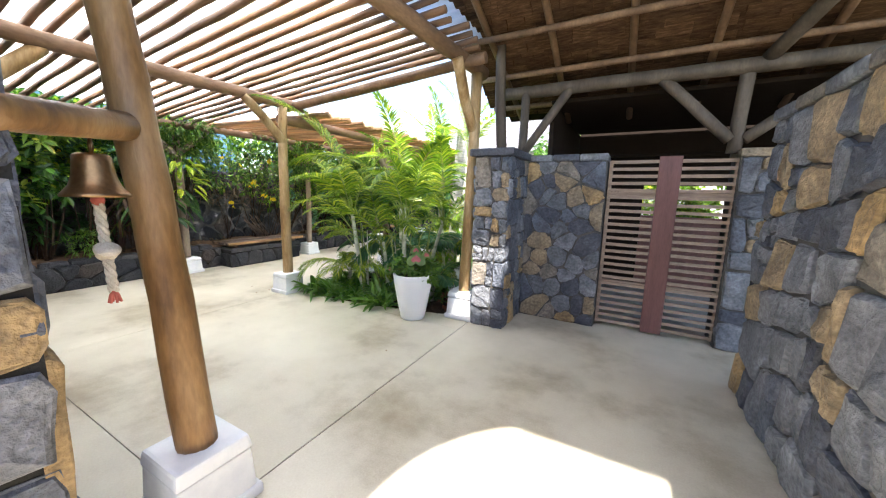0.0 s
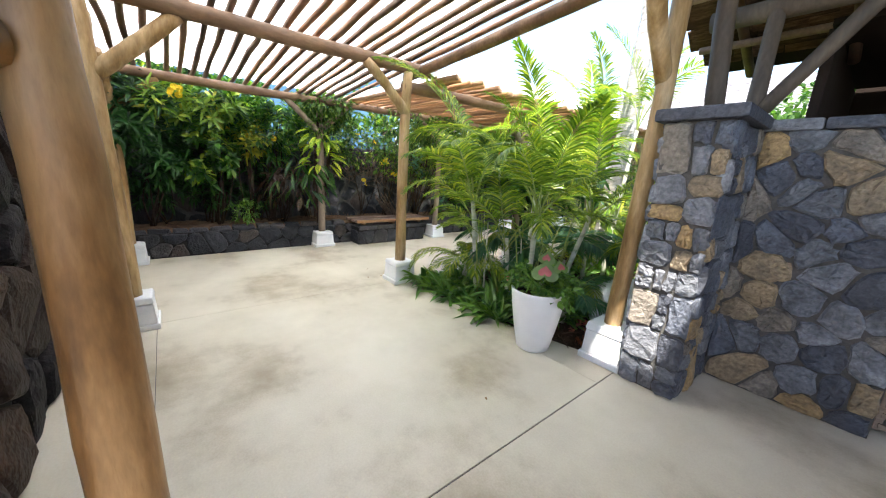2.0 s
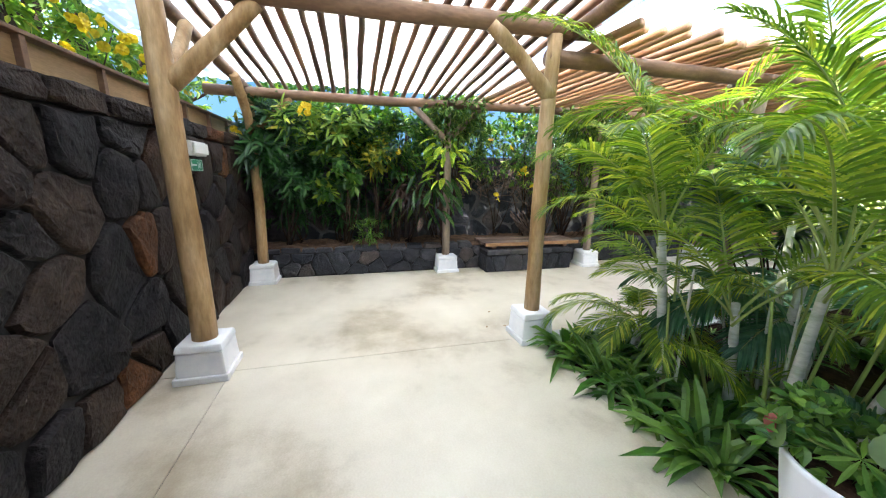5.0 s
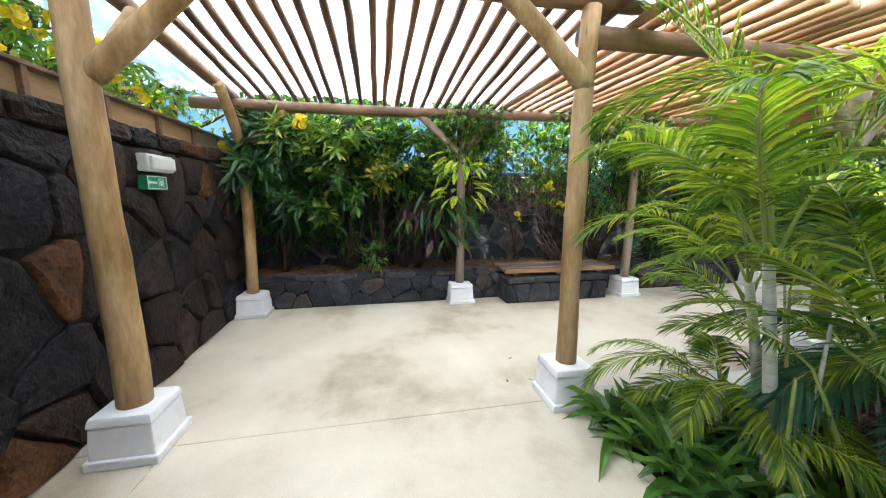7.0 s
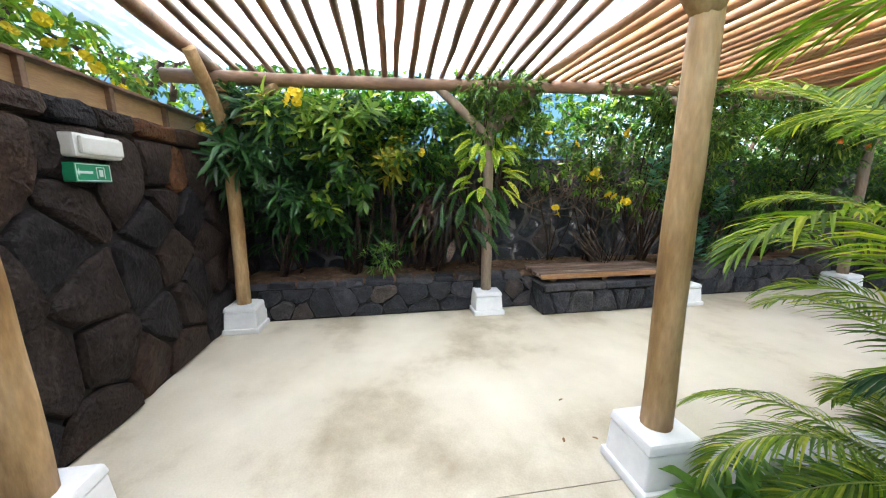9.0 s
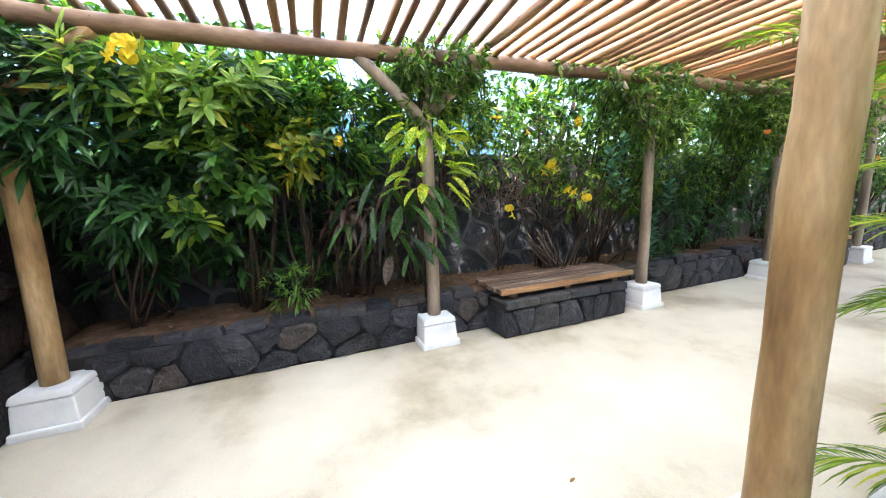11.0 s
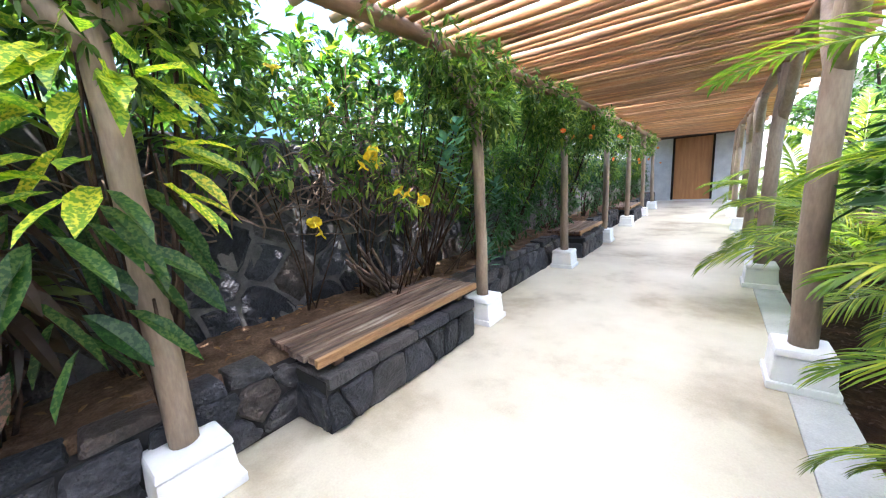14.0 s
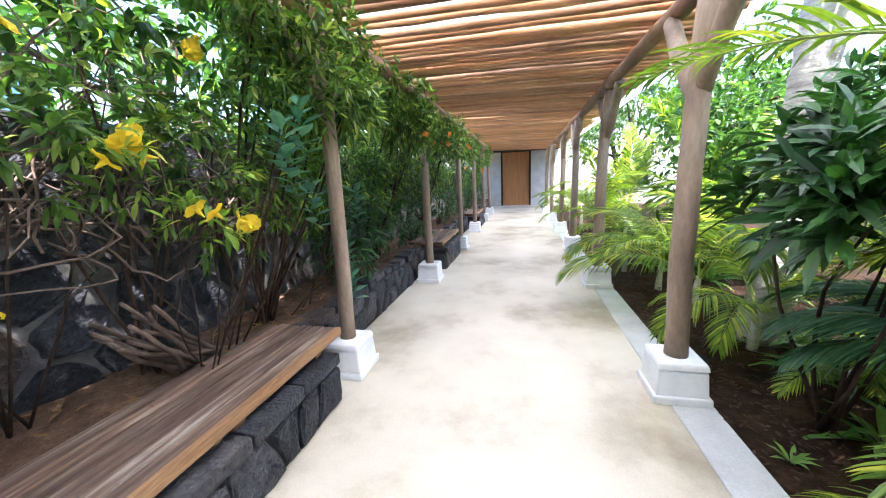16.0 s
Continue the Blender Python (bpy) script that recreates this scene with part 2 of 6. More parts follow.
SLAT_WOOD = surface("bamboo_batten_wood", [(0.25, (0.26, 0.14, 0.075)), (0.5, (0.46, 0.27, 0.15)), (0.75, (0.58, 0.4, 0.25))], 3.0, 0.6, 0.35, 30.0, stretch=(0.5, 3, 3), fleck=0.35, dist=0.008,
                    piece=[(0.0, (0.95, 0.9, 0.85)), (0.3, (1.2, 1.05, 0.9)), (0.55, (0.75, 0.66, 0.6)), (0.8, (1.1, 0.92, 0.75))])
# SLAT_WOOD darkened for the first bay; the backlit dimness is coloured in.
SLAT_BACKLIT = surface("backlit_batten_wood", [(0.25, (0.1, 0.055, 0.03)), (0.5, (0.2, 0.12, 0.07)), (0.75, (0.32, 0.21, 0.13))], 3.0, 0.6, 0.35, 30.0, stretch=(0.5, 3, 3), fleck=0.35, dist=0.008,
                    piece=[(0.0, (0.95, 0.9, 0.85)), (0.3, (1.25, 1.05, 0.85)), (0.55, (0.75, 0.7, 0.68)), (0.8, (1.1, 0.95, 0.8))])
PLANK = surface("weathered_bench_plank", [(0.3, (0.045, 0.03, 0.024)), (0.43, (0.13, 0.08, 0.056)), (0.55, (0.22, 0.15, 0.11)), (0.68, (0.42, 0.35, 0.28))], 4.0, 0.7, 0.5, 40.0, stretch=(7, 0.5, 7), fleck=0.5, dist=0.006,
                piece=[(0.0, (0.9, 0.9, 0.9)), (0.35, (1.1, 1.0, 0.95)), (0.7, (0.75, 0.72, 0.7))])
PLANK_EDGE = surface("worn_orange_plank_edge", [(0.3, (0.16, 0.075, 0.032)), (0.5, (0.3, 0.16, 0.07)), (0.7, (0.42, 0.25, 0.12))], 5.0, 0.6, 0.4, 40.0, stretch=(6, 0.5, 6), fleck=0.4, dist=0.005)
GATE_SLAT = surface("gate_batten_wood", [(0.3, (0.24, 0.16, 0.115)), (0.7, (0.44, 0.32, 0.23))], 4.0, 0.7, 0.35, 40.0, stretch=(0.6, 5, 5), fleck=0.4, dist=0.006)
GATE_BOARD = surface("maroon_painted_board", [(0.3, (0.13, 0.05, 0.042)), (0.7, (0.2, 0.085, 0.07))], 3.0, 0.55, 0.2, 40.0, stretch=(4, 4, 0.5), fleck=0.3, dist=0.004)
THATCH = surface("palm_shingle", [(0.25, (0.045, 0.024, 0.014)), (0.5, (0.105, 0.058, 0.034)), (0.75, (0.19, 0.115, 0.068))], 9.0, 0.85, 0.7, 40.0, stretch=(1, 6, 6), fleck=0.5, dist=0.015, island=True)
SOIL = surface("dark_mulch_soil", [(0.25, (0.011, 0.006, 0.003)), (0.5, (0.028, 0.015, 0.008)), (0.75, (0.065, 0.037, 0.022))], 7.0, 0.95, 0.9, 60.0, fleck=0.6, dist=0.03)
SOIL_DRY = surface("dry_litter_soil", [(0.25, (0.06, 0.035, 0.02)), (0.5, (0.13, 0.08, 0.05)), (0.75, (0.22, 0.14, 0.09))], 8.0, 0.95, 0.9, 60.0, fleck=0.6, dist=0.03)
GROUND = surface("garden_ground", [(0.25, (0.04, 0.05, 0.02)), (0.5, (0.09, 0.085, 0.045)), (0.75, (0.15, 0.13, 0.08))], 1.0, 0.95, 0.8, 40.0, fleck=0.5, dist=0.03)
FENCE_WOOD = surface("bamboo_fence_board", [(0.3, (0.27, 0.17, 0.075)), (0.7, (0.46, 0.31, 0.15))], 3.0, 0.65, 0.3, 40.0, stretch=(0.6, 4, 4), fleck=0.35, dist=0.006,
                     piece=[(0.0, (0.9, 0.88, 0.85)), (0.5, (1.08, 1.04, 1.0))])
DOOR_WOOD = surface("orange_varnished_door", [(0.3, (0.34, 0.14, 0.045)), (0.7, (0.48, 0.22, 0.08))], 2.5, 0.45, 0.15, 30.0, stretch=(5, 5, 0.4), fleck=0.3, dist=0.004)
PLASTER = plain("pale_render", (0.62, 0.6, 0.56), 0.85, 0, 0.25)
# Dark timber, also the near-black fill for shade behind the gate.
DARK_WOOD_SHADE = plain("dark_timber_and_shade", (0.028, 0.019, 0.015), 0.8, 0, 0.3)
TILE_GREY = surface("grey_roof_shingle", [(0.3, (0.16, 0.15, 0.16)), (0.7, (0.3, 0.28, 0.29))], 6.0, 0.8, 0.4, 40.0, island=True)
BRONZE = metal_of("aged_bronze", (0.42, 0.24, 0.11), 0.42)
ROPE = surface("braided_rope", [(0.3, (0.5, 0.42, 0.32)), (0.7, (0.68, 0.6, 0.48))], 30.0, 0.9, 0.9, 160.0, dist=0.01)
ROPE_RED = plain("faded_red_cord", (0.5, 0.13, 0.1), 0.9, 0, 0.4)
BLACK_PLASTIC = plain("black_lamp_housing", (0.03, 0.03, 0.032), 0.5, 0, 0.1)
WHITE_PLASTIC = plain("white_plastic", (0.72, 0.72, 0.68), 0.45, 0, 0.05)
SIGN_GREEN = plain("green_sign_face", (0.02, 0.25, 0.12), 0.4, 0, 0.02)
SIGN_WHITE = plain("white_sign_print", (0.75, 0.8, 0.76), 0.4, 0, 0.02)
BARK = surface("grey_ringed_palm_bark", [(0.3, (0.2, 0.18, 0.16)), (0.5, (0.36, 0.34, 0.31)), (0.7, (0.5, 0.47, 0.43))], 5.0, 0.85, 0.7, 50.0, stretch=(1, 1, 5), fleck=0.4, dist=0.02)
STEM_PALE = surface("pale_ringed_palm_stem", [(0.3, (0.3, 0.33, 0.22)), (0.55, (0.5, 0.5, 0.4)), (0.75, (0.62, 0.6, 0.52))], 5.0, 0.6, 0.3, 50.0, stretch=(1, 1, 4), fleck=0.25, dist=0.006)
TWIG = surface("dry_brown_stem", [(0.3, (0.03, 0.018, 0.012)), (0.7, (0.09, 0.058, 0.04))], 8.0, 0.85, 0.4, 60.0, fleck=0.4)
TANGLE = surface("pale_brown_dead_stem", [(0.3, (0.08, 0.052, 0.038)), (0.7, (0.22, 0.155, 0.115))], 8.0, 0.85, 0.4, 60.0, fleck=0.4)
RACHIS = plain("yellow_green_frond_stalk", (0.26, 0.32, 0.07), 0.5, 0, 0.1)
BOULDER = surface("pale_grey_boulder", [(0.3, (0.5, 0.52, 0.54)), (0.7, (0.7, 0.71, 0.72))], 5.0, 0.8, 0.4, 60.0, fleck=0.25)

PALM_LEAF = leafmat("areca_frond_leaf", (0.06, 0.13, 0.012), (0.24, 0.34, 0.03), (0.44, 0.46, 0.05), 0.82, 0.34, 0.5)
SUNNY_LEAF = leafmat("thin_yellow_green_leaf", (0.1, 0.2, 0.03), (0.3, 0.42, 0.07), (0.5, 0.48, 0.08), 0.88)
RUSTY = leafmat("rusty_leaf", (0.1, 0.03, 0.02), (0.26, 0.08, 0.03), None, 1, 0.6, 0.3, (1, 0.7, 0.5))
PALM_BLUE = leafmat("blue_green_frond_leaf", (0.03, 0.1, 0.05), (0.1, 0.22, 0.11))
STRAP = leafmat("strap_leaf", (0.05, 0.14, 0.024), (0.2, 0.34, 0.06), None, 1, 0.35, 0.35)
SHRUB_LEAF = leafmat("dark_shrub_leaf", (0.01, 0.04, 0.01), (0.08, 0.19, 0.03), (0.27, 0.36, 0.045), 0.84, 0.3)
VINE_LEAF = leafmat("climber_leaf", (0.035, 0.085, 0.02), (0.14, 0.25, 0.045), (0.3, 0.37, 0.08), 0.82)
CROTON = leafmat("croton_leaf", (0.32, 0.42, 0.04), (0.62, 0.62, 0.05), (0.75, 0.66, 0.06), 0.7, speck=70.0)
CROTON_DARK = leafmat("speckled_croton_leaf", (0.03, 0.08, 0.02), (0.12, 0.2, 0.05), (0.14, 0.075, 0.06), 0.75, speck=70.0)
CROTON_GOLD = leafmat("golden_croton_leaf", (0.07, 0.13, 0.02), (0.36, 0.36, 0.035), (0.48, 0.4, 0.04), 0.75)
CROTON_WINE = leafmat("wine_brown_croton_leaf", (0.02, 0.018, 0.012), (0.09, 0.05, 0.035), (0.12, 0.16, 0.04), 0.8)
BLUE_LEAF = leafmat("blue_green_succulent_leaf", (0.04, 0.13, 0.09), (0.1, 0.24, 0.15), None, 1, 0.5, 0.25)
OLEANDER = leafmat("long_dark_shrub_leaf", (0.013, 0.05, 0.015), (0.055, 0.15, 0.032), None, 1, 0.33, 0.3)
TREE_LEAF = leafmat("tree_leaf", (0.03, 0.08, 0.02), (0.1, 0.2, 0.04), (0.16, 0.25, 0.05), 0.9)
PETAL = leafmat("yellow_petal", (0.72, 0.48, 0.01), (0.85, 0.66, 0.03), None, 1, 0.5, 0.4, (1, 1, 0.6))
PETAL_ORANGE = leafmat("orange_red_petal", (0.6, 0.12, 0.02), (0.75, 0.3, 0.03), None, 1, 0.5, 0.4, (1, 0.8, 0.6))
CALADIUM = leafmat("caladium_leaf", (0.12, 0.2, 0.07), (0.2, 0.28, 0.1), None, 1, 0.45, 0.4)
CALADIUM_PINK = leafmat("pink_leaf_heart", (0.5, 0.12, 0.12), (0.6, 0.2, 0.18), None, 1, 0.45, 0.4, (1, 0.7, 0.7))
DEAD_LEAF = leafmat("dry_fallen_leaf", (0.16, 0.08, 0.03), (0.3, 0.18, 0.07), None, 1, 0.8, 0.2, (1, 0.8, 0.5))


def sheet_mat():
    """Milky corrugated roofing that scatters daylight."""
    m, nt, ln, bs = nodes_of("milky_roof_sheet")
    tc = nt.new("ShaderNodeTexCoord")
    nz = nt.new("ShaderNodeTexNoise")
    nz.inputs["Scale"].default_value, nz.inputs["Detail"].default_value = 1.6, 6.0
    mp = nt.new("ShaderNodeMapping")
    mp.inputs["Scale"].default_value = (0.35, 3.0, 1.0)
    ln.new(tc.outputs["Object"], mp.inputs["Vector"])
    ln.new(mp.outputs[0], nz.inputs["Vector"])
    r = ramp_of(nt, [(0.3, (0.72, 0.8, 0.9)), (0.5, (0.9, 0.92, 0.94)), (0.7, (0.96, 0.96, 0.95))])
    ln.new(nz.outputs["Fac"], r.inputs["Fac"])
    tr = nt.new("ShaderNodeBsdfTranslucent")
    tp = nt.new("ShaderNodeBsdfTransparent")
    ln.new(r.outputs["Color"], tr.inputs["Color"])
    tp.inputs["Color"].default_value = (0.85, 0.92, 1.0, 1)
    a = nt.new("ShaderNodeMixShader")
    a.inputs[0].default_value = 0.12
    b = nt.new("ShaderNodeMixShader")
    b.inputs[0].default_value = 0.02
    ln.new(tr.outputs[0], a.inputs[1])
    ln.new(bs.outputs[0], a.inputs[2])
    ln.new(a.outputs[0], b.inputs[1])
    ln.new(tp.outputs[0], b.inputs[2])
    ln.new(b.outputs[0], nt["Material Output"].inputs["Surface"])
    bs.inputs["Base Color"].default_value = (0.85, 0.88, 0.9, 1)
    bs.inputs["Roughness"].default_value = 0.4
    return m


SHEET = sheet_mat()


# Emission only: blue sky between the leaves, put into a far sheet.
def blue_glow_mat():
    m, nt, ln, bs = nodes_of("blue_gap_glow")
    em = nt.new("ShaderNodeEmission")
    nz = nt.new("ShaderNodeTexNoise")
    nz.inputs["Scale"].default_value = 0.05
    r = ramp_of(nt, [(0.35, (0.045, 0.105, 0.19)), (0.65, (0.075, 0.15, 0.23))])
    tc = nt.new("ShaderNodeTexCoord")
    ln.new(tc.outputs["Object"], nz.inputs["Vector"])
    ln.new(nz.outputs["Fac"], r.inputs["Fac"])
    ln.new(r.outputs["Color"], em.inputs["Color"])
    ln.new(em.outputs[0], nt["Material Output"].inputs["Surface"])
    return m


BLUE_GLOW = blue_glow_mat()
# earth, straw and raw timber hardly shine
for m in (SOIL, SOIL_DRY, GROUND, THATCH, DARK_WOOD_SHADE, TWIG):
    m.node_tree.nodes["Principled BSDF"].inputs["Specular IOR Level"].default_value = 0.12

# ---- ground and floors ----
ground = tagged(part("ground", box(-260, 260, -260, 260, -0.5, -0.06), GROUND, None), "brown garden earth stretching away under the planting", "ground", kind="structure")

floor = tagged(part("floor", box(-6.97, -4.34, -3.2, 21.6, -0.055, -0.006), MORTAR_PALE, None), "beige polished concrete floor cast in large slabs", "floor", kind="structure")
part("bedding", box(-4.337, 1.6, -3.2, 3.35, -0.055, -0.006), MORTAR_PALE, floor)
part("bedding", box(-1.735, 1.6, 3.353, 4.55, -0.055, -0.006), MORTAR_PALE, floor)
SLABS = [
    (-6.97, -4.523, 10.303, 21.55),
    (-4.434, -1.634, 0.764, 3.36), (-4.434, -1.634, 0.27, 0.76), (-1.626, 1.55, -3.1, 4.55), (-2.6, -1.634, -3.1, 0.266),
]
for i, (x0, x1, y0, y1) in enumerate(SLABS):
    part("slab", box(x0, x1, y0, y1, -0.05, 0.0, 0.003), CONCRETE, floor)


def poured(edge_xy):
    bm = bmesh.new()
    lo = [bm.verts.new((x, y, -0.05)) for x, y in edge_xy]
    hi = [bm.verts.new((x, y, 0.0)) for x, y in edge_xy]
    bm.faces.new(hi)
    bm.faces.new(lo[::-1])
    for i in range(len(lo)):
        j = (i + 1) % len(lo)
        bm.faces.new((lo[i], lo[j], hi[j], hi[i]))
    part("slab", bm, CONCRETE, floor)


poured([(-4.434, 3.361), (-1.634, 3.361), (-1.634, 3.76), (-2.0, 3.7), (-2.87, 3.5), (-3.42, 3.43), (-4.21, 3.40), (-4.434, 3.40)])
poured([(-6.97, 0.27), (-4.438, 0.27), (-4.438, 3.452), (-4.523, 3.455), (-4.523, 10.3), (-6.97, 10.3)])
kerb = tagged(new("kerb"), "grey concrete edging strip between floor and planting", "kerb", kind="structure")
for y0 in (3.46, 5.86, 8.2, 10.55, 12.9, 15.2, 17.6):
    part("edging", box(-4.52, -4.28, y0, y0 + 2.33, -0.1, 0.004, 0.008), EDGE_CONCRETE, kerb)


def lumpy(name, x0, x1, y0, y1, z, amp, mat, nx, ny, seed=0.0, base=None):
    """A sheet of uneven earth with a skirt down to base."""
    v, f = [], []
    for j in range(ny + 1):
        for i in range(nx + 1):
            x, y = x0 + (x1 - x0) * i / nx, y0 + (y1 - y0) * j / ny
            h = amp * (noise.noise(Vector((x * 2.1, y * 2.1, seed))) + 0.6 * noise.noise(Vector((x * 9, y * 9, seed))))
            edge = i in (0, nx) or j in (0, ny)
            v.append((x, y, z + h if not edge else (base if base is not None else z - 0.08)))
    for j in range(ny):
        for i in range(nx):
            a = j * (nx + 1) + i
            f.append((a, a + 1, a + nx + 2, a + nx + 1))
    return mesh(name, v, f, mat)


bed = tagged(put("garden_soil", lumpy("garden_soil", -4.5, 6.0, 3.3, 21.5, -0.03, 0.03, SOIL, 90, 150)), "dark brown mulch under the palms", "soil", kind="structure")
bed2 = tagged(put("planter_soil", lumpy("planter_soil", -8.0, -7.06, 0.2, 21.3, 0.42, 0.04, SOIL_DRY, 16, 260, 4.0)), "dry reddish soil with leaf litter in the raised planter", "soil", kind="structure")


# glowing blue arc added beyond the garden, colouring the sky gaps between leaves
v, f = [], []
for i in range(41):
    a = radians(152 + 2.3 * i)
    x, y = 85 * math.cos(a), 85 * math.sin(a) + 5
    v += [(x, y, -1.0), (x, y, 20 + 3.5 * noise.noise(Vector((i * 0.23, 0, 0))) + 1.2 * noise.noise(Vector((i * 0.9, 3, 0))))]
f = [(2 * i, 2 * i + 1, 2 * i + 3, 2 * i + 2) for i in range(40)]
tagged(put("backdrop", mesh("backdrop", v, f, BLUE_GLOW)), "glowing blue sheet added to colour the sky gaps in the foliage", "hills", kind="structure")

# ---- stone walls ----
def cells(w, h, size, seed, aspect=1.0, rows=0):
    """Irregular polygons that fill a w x h rectangle."""
    rnd = random.Random(seed)
    ny = rows or max(1, round(h / size))
    nx = max(1, round(w / (size * aspect)))
    pts = []
    for j in range(ny):
        for i in range(nx):
            pts.append(((i + 0.5 + (0.25 if j % 2 else -0.25) + rnd.uniform(-0.46, 0.46)) * w / nx, (j + 0.5 + rnd.uniform(-0.42, 0.42)) * h / ny))
    if rows != 1 and len(pts) > 8:
        pts = [p for p in pts if rnd.random() > 0.16]
    out = []
    for k, p in enumerate(pts):
        poly = [(0, 0), (w, 0), (w, h), (0, h)]
        for m, q in enumerate(pts):
            if m == k or abs(q[0] - p[0]) > size * aspect * 3.2 or abs(q[1] - p[1]) > size * 3.2:
                continue
            mx, my, dx, dy = (p[0] + q[0]) / 2, (p[1] + q[1]) / 2, q[0] - p[0], q[1] - p[1]
            cut = []
            for a in range(len(poly)):
                A, B = poly[a], poly[(a + 1) % len(poly)]
                da, db = (A[0] - mx) * dx + (A[1] - my) * dy, (B[0] - mx) * dx + (B[1] - my) * dy
                if da <= 0:
                    cut.append(A)
                if da * db < 0:
                    t = da / (da - db)
                    cut.append((A[0] + (B[0] - A[0]) * t, A[1] + (B[1] - A[1]) * t))
            poly = cut
            if len(poly) < 3:
                break
        if len(poly) >= 3:
            out.append(poly)
    return out


def courses(w, h, size, seed, aspect=1.0, skew=0.1):
    """Roughly squared stones: the rectangle is split again and again by slightly tilted cuts."""
    rnd = random.Random(seed)
    out, todo = [], [[(0, 0), (w, 0), (w, h), (0, h)]]
    while todo:
        poly = todo.pop()
        xs, ys = [p[0] for p in poly], [p[1] for p in poly]
        dx, dy = (max(xs) - min(xs)) / aspect, max(ys) - min(ys)
        limit = size * rnd.choice((0.55, 0.9, 1.1, 1.3, 1.5))
        if max(dx, dy) < limit or min(dx, dy) < size * 0.3:
            out.append(poly)
            continue
        t = rnd.uniform(0.34, 0.66)
        k = rnd.uniform(-skew, skew)
        if dx > dy:
            n, c = (1.0, k), (min(xs) + (max(xs) - min(xs)) * t, (min(ys) + max(ys)) / 2)
        else:
            n, c = (k, 1.0), ((min(xs) + max(xs)) / 2, min(ys) + dy * t)
        for sg in (1, -1):
            cut = []
            for a in range(len(poly)):
                A, B = poly[a], poly[(a + 1) % len(poly)]
                da = sg * ((A[0] - c[0]) * n[0] + (A[1] - c[1]) * n[1])
                db = sg * ((B[0] - c[0]) * n[0] + (B[1] - c[1]) * n[1])
                if da <= 0:
                    cut.append(A)
                if da * db < 0:
                    u = da / (da - db)
                    cut.append((A[0] + (B[0] - A[0]) * u, A[1] + (B[1] - A[1]) * u))
            if len(cut) >= 3:
                todo.append(cut)
    return out


def stone_mesh(poly, proud, joint, rnd):
    """A rough-faced stone: local x along the wall, y up, z out of the face."""
    cx, cy = sum(p[0] for p in poly) / len(poly), sum(p[1] for p in poly) / len(poly)
    pts = []
    for a in range(len(poly)):
        A, B = poly[a], poly[(a + 1) % len(poly)]
        if math.hypot(B[0] - A[0], B[1] - A[1]) < 0.012:
            continue
        q = 1 - min(0.16, 0.02 / max(0.02, math.hypot(A[0] - cx, A[1] - cy))) * rnd.uniform(0.2, 1.3)
        pts.append(((A[0] - cx) * q, (A[1] - cy) * q))
        if math.hypot(B[0] - A[0], B[1] - A[1]) > 0.07:
            for t in (0.3, 0.7):
                pts.append((A[0] + (B[0] - A[0]) * t - cx + rnd.uniform(-0.013, 0.013), A[1] + (B[1] - A[1]) * t - cy + rnd.uniform(-0.013, 0.013)))
    r = max(0.03, sum(math.hypot(*p) for p in pts) / len(pts))
    k0 = 1 - joint / r
    tx, ty = rnd.uniform(-0.16, 0.16), rnd.uniform(-0.16, 0.16)
    rings = [(k0, -0.04), (k0, proud * 0.45), (k0 - 0.012 / r, proud * 0.8), (k0 * 0.86, proud), (k0 * 0.5, proud * 1.1)]
    v, f, n = [], [], len(pts)
    for ri, (k, z) in enumerate(rings):
        for x, y in pts:
            jit = rnd.uniform(-0.007, 0.007) if ri > 0 else 0
            v.append((x * k, y * k, z + (tx * x + ty * y) * (0.6 if ri > 1 else 0.2) + jit))
    for ri in range(len(rings) - 1):
        for a in range(n):
            b = (a + 1) % n
            f.append((ri * n + a, ri * n + b, (ri + 1) * n + b, (ri + 1) * n + a))
    v.append((0, 0, proud * 1.1 + rnd.uniform(-0.004, 0.006)))
    for a in range(n):
        f.append(((len(rings) - 1) * n + a, (len(rings) - 1) * n + (a + 1) % n, len(v) - 1))
    return v, f, cx, cy


def face_of_stones(wall, origin, along, w, h, mat, size=0.3, proud=0.03, joint=0.008, seed=1, aspect=1.0, rows=0, out=None, squared=0.0):
    """Stones as parts of wall on a vertical face: origin is its lower corner, along its horizontal direction."""
    al = Vector(along).normalized()
    nrm = Vector(out) if out else al.cross(Vector((0, 0, 1)))
    m = Matrix((al, Vector((0, 0, 1)), nrm)).transposed().to_4x4()
    rnd = random.Random(seed)
    for poly in (courses(w, h, size, seed, aspect, squared) if squared else cells(w, h, size, seed, aspect, rows)):
        v, f, cx, cy = stone_mesh(poly, proud * rnd.uniform(0.75, 1.3), joint, rnd)
        flip = al.cross(Vector((0, 0, 1))).dot(nrm) < 0
        me = mesh("stone", v, [q[::-1] for q in f] if flip else f, mat, smooth=False)
        put("stone", me, wall, Matrix.Translation(Vector(origin) + al * cx + Vector((0, 0, cy))) @ m)


# long dark wall beside the first bay
wall_1 = tagged(part("wall_1", box(-7.95, -2.1, -0.15, 0.255, -0.06, 1.98), MORTAR_DARK, None), "dark volcanic stone wall with dry joints", "wall", kind="structure")
face_of_stones(wall_1, (-7.9, 0.255, 0.0), (1, 0, 0), 5.8, 1.84, STONE_WALL, 0.36, 0.05, 0.01, 11, 1.0, out=(0, 1, 0))
face_of_stones(wall_1, (-7.9, 0.265, 1.84), (1, 0, 0), 5.8, 0.14, STONE_WALL, 0.16, 0.05, 0.006, 12, 2.6, 1, out=(0, 1, 0))
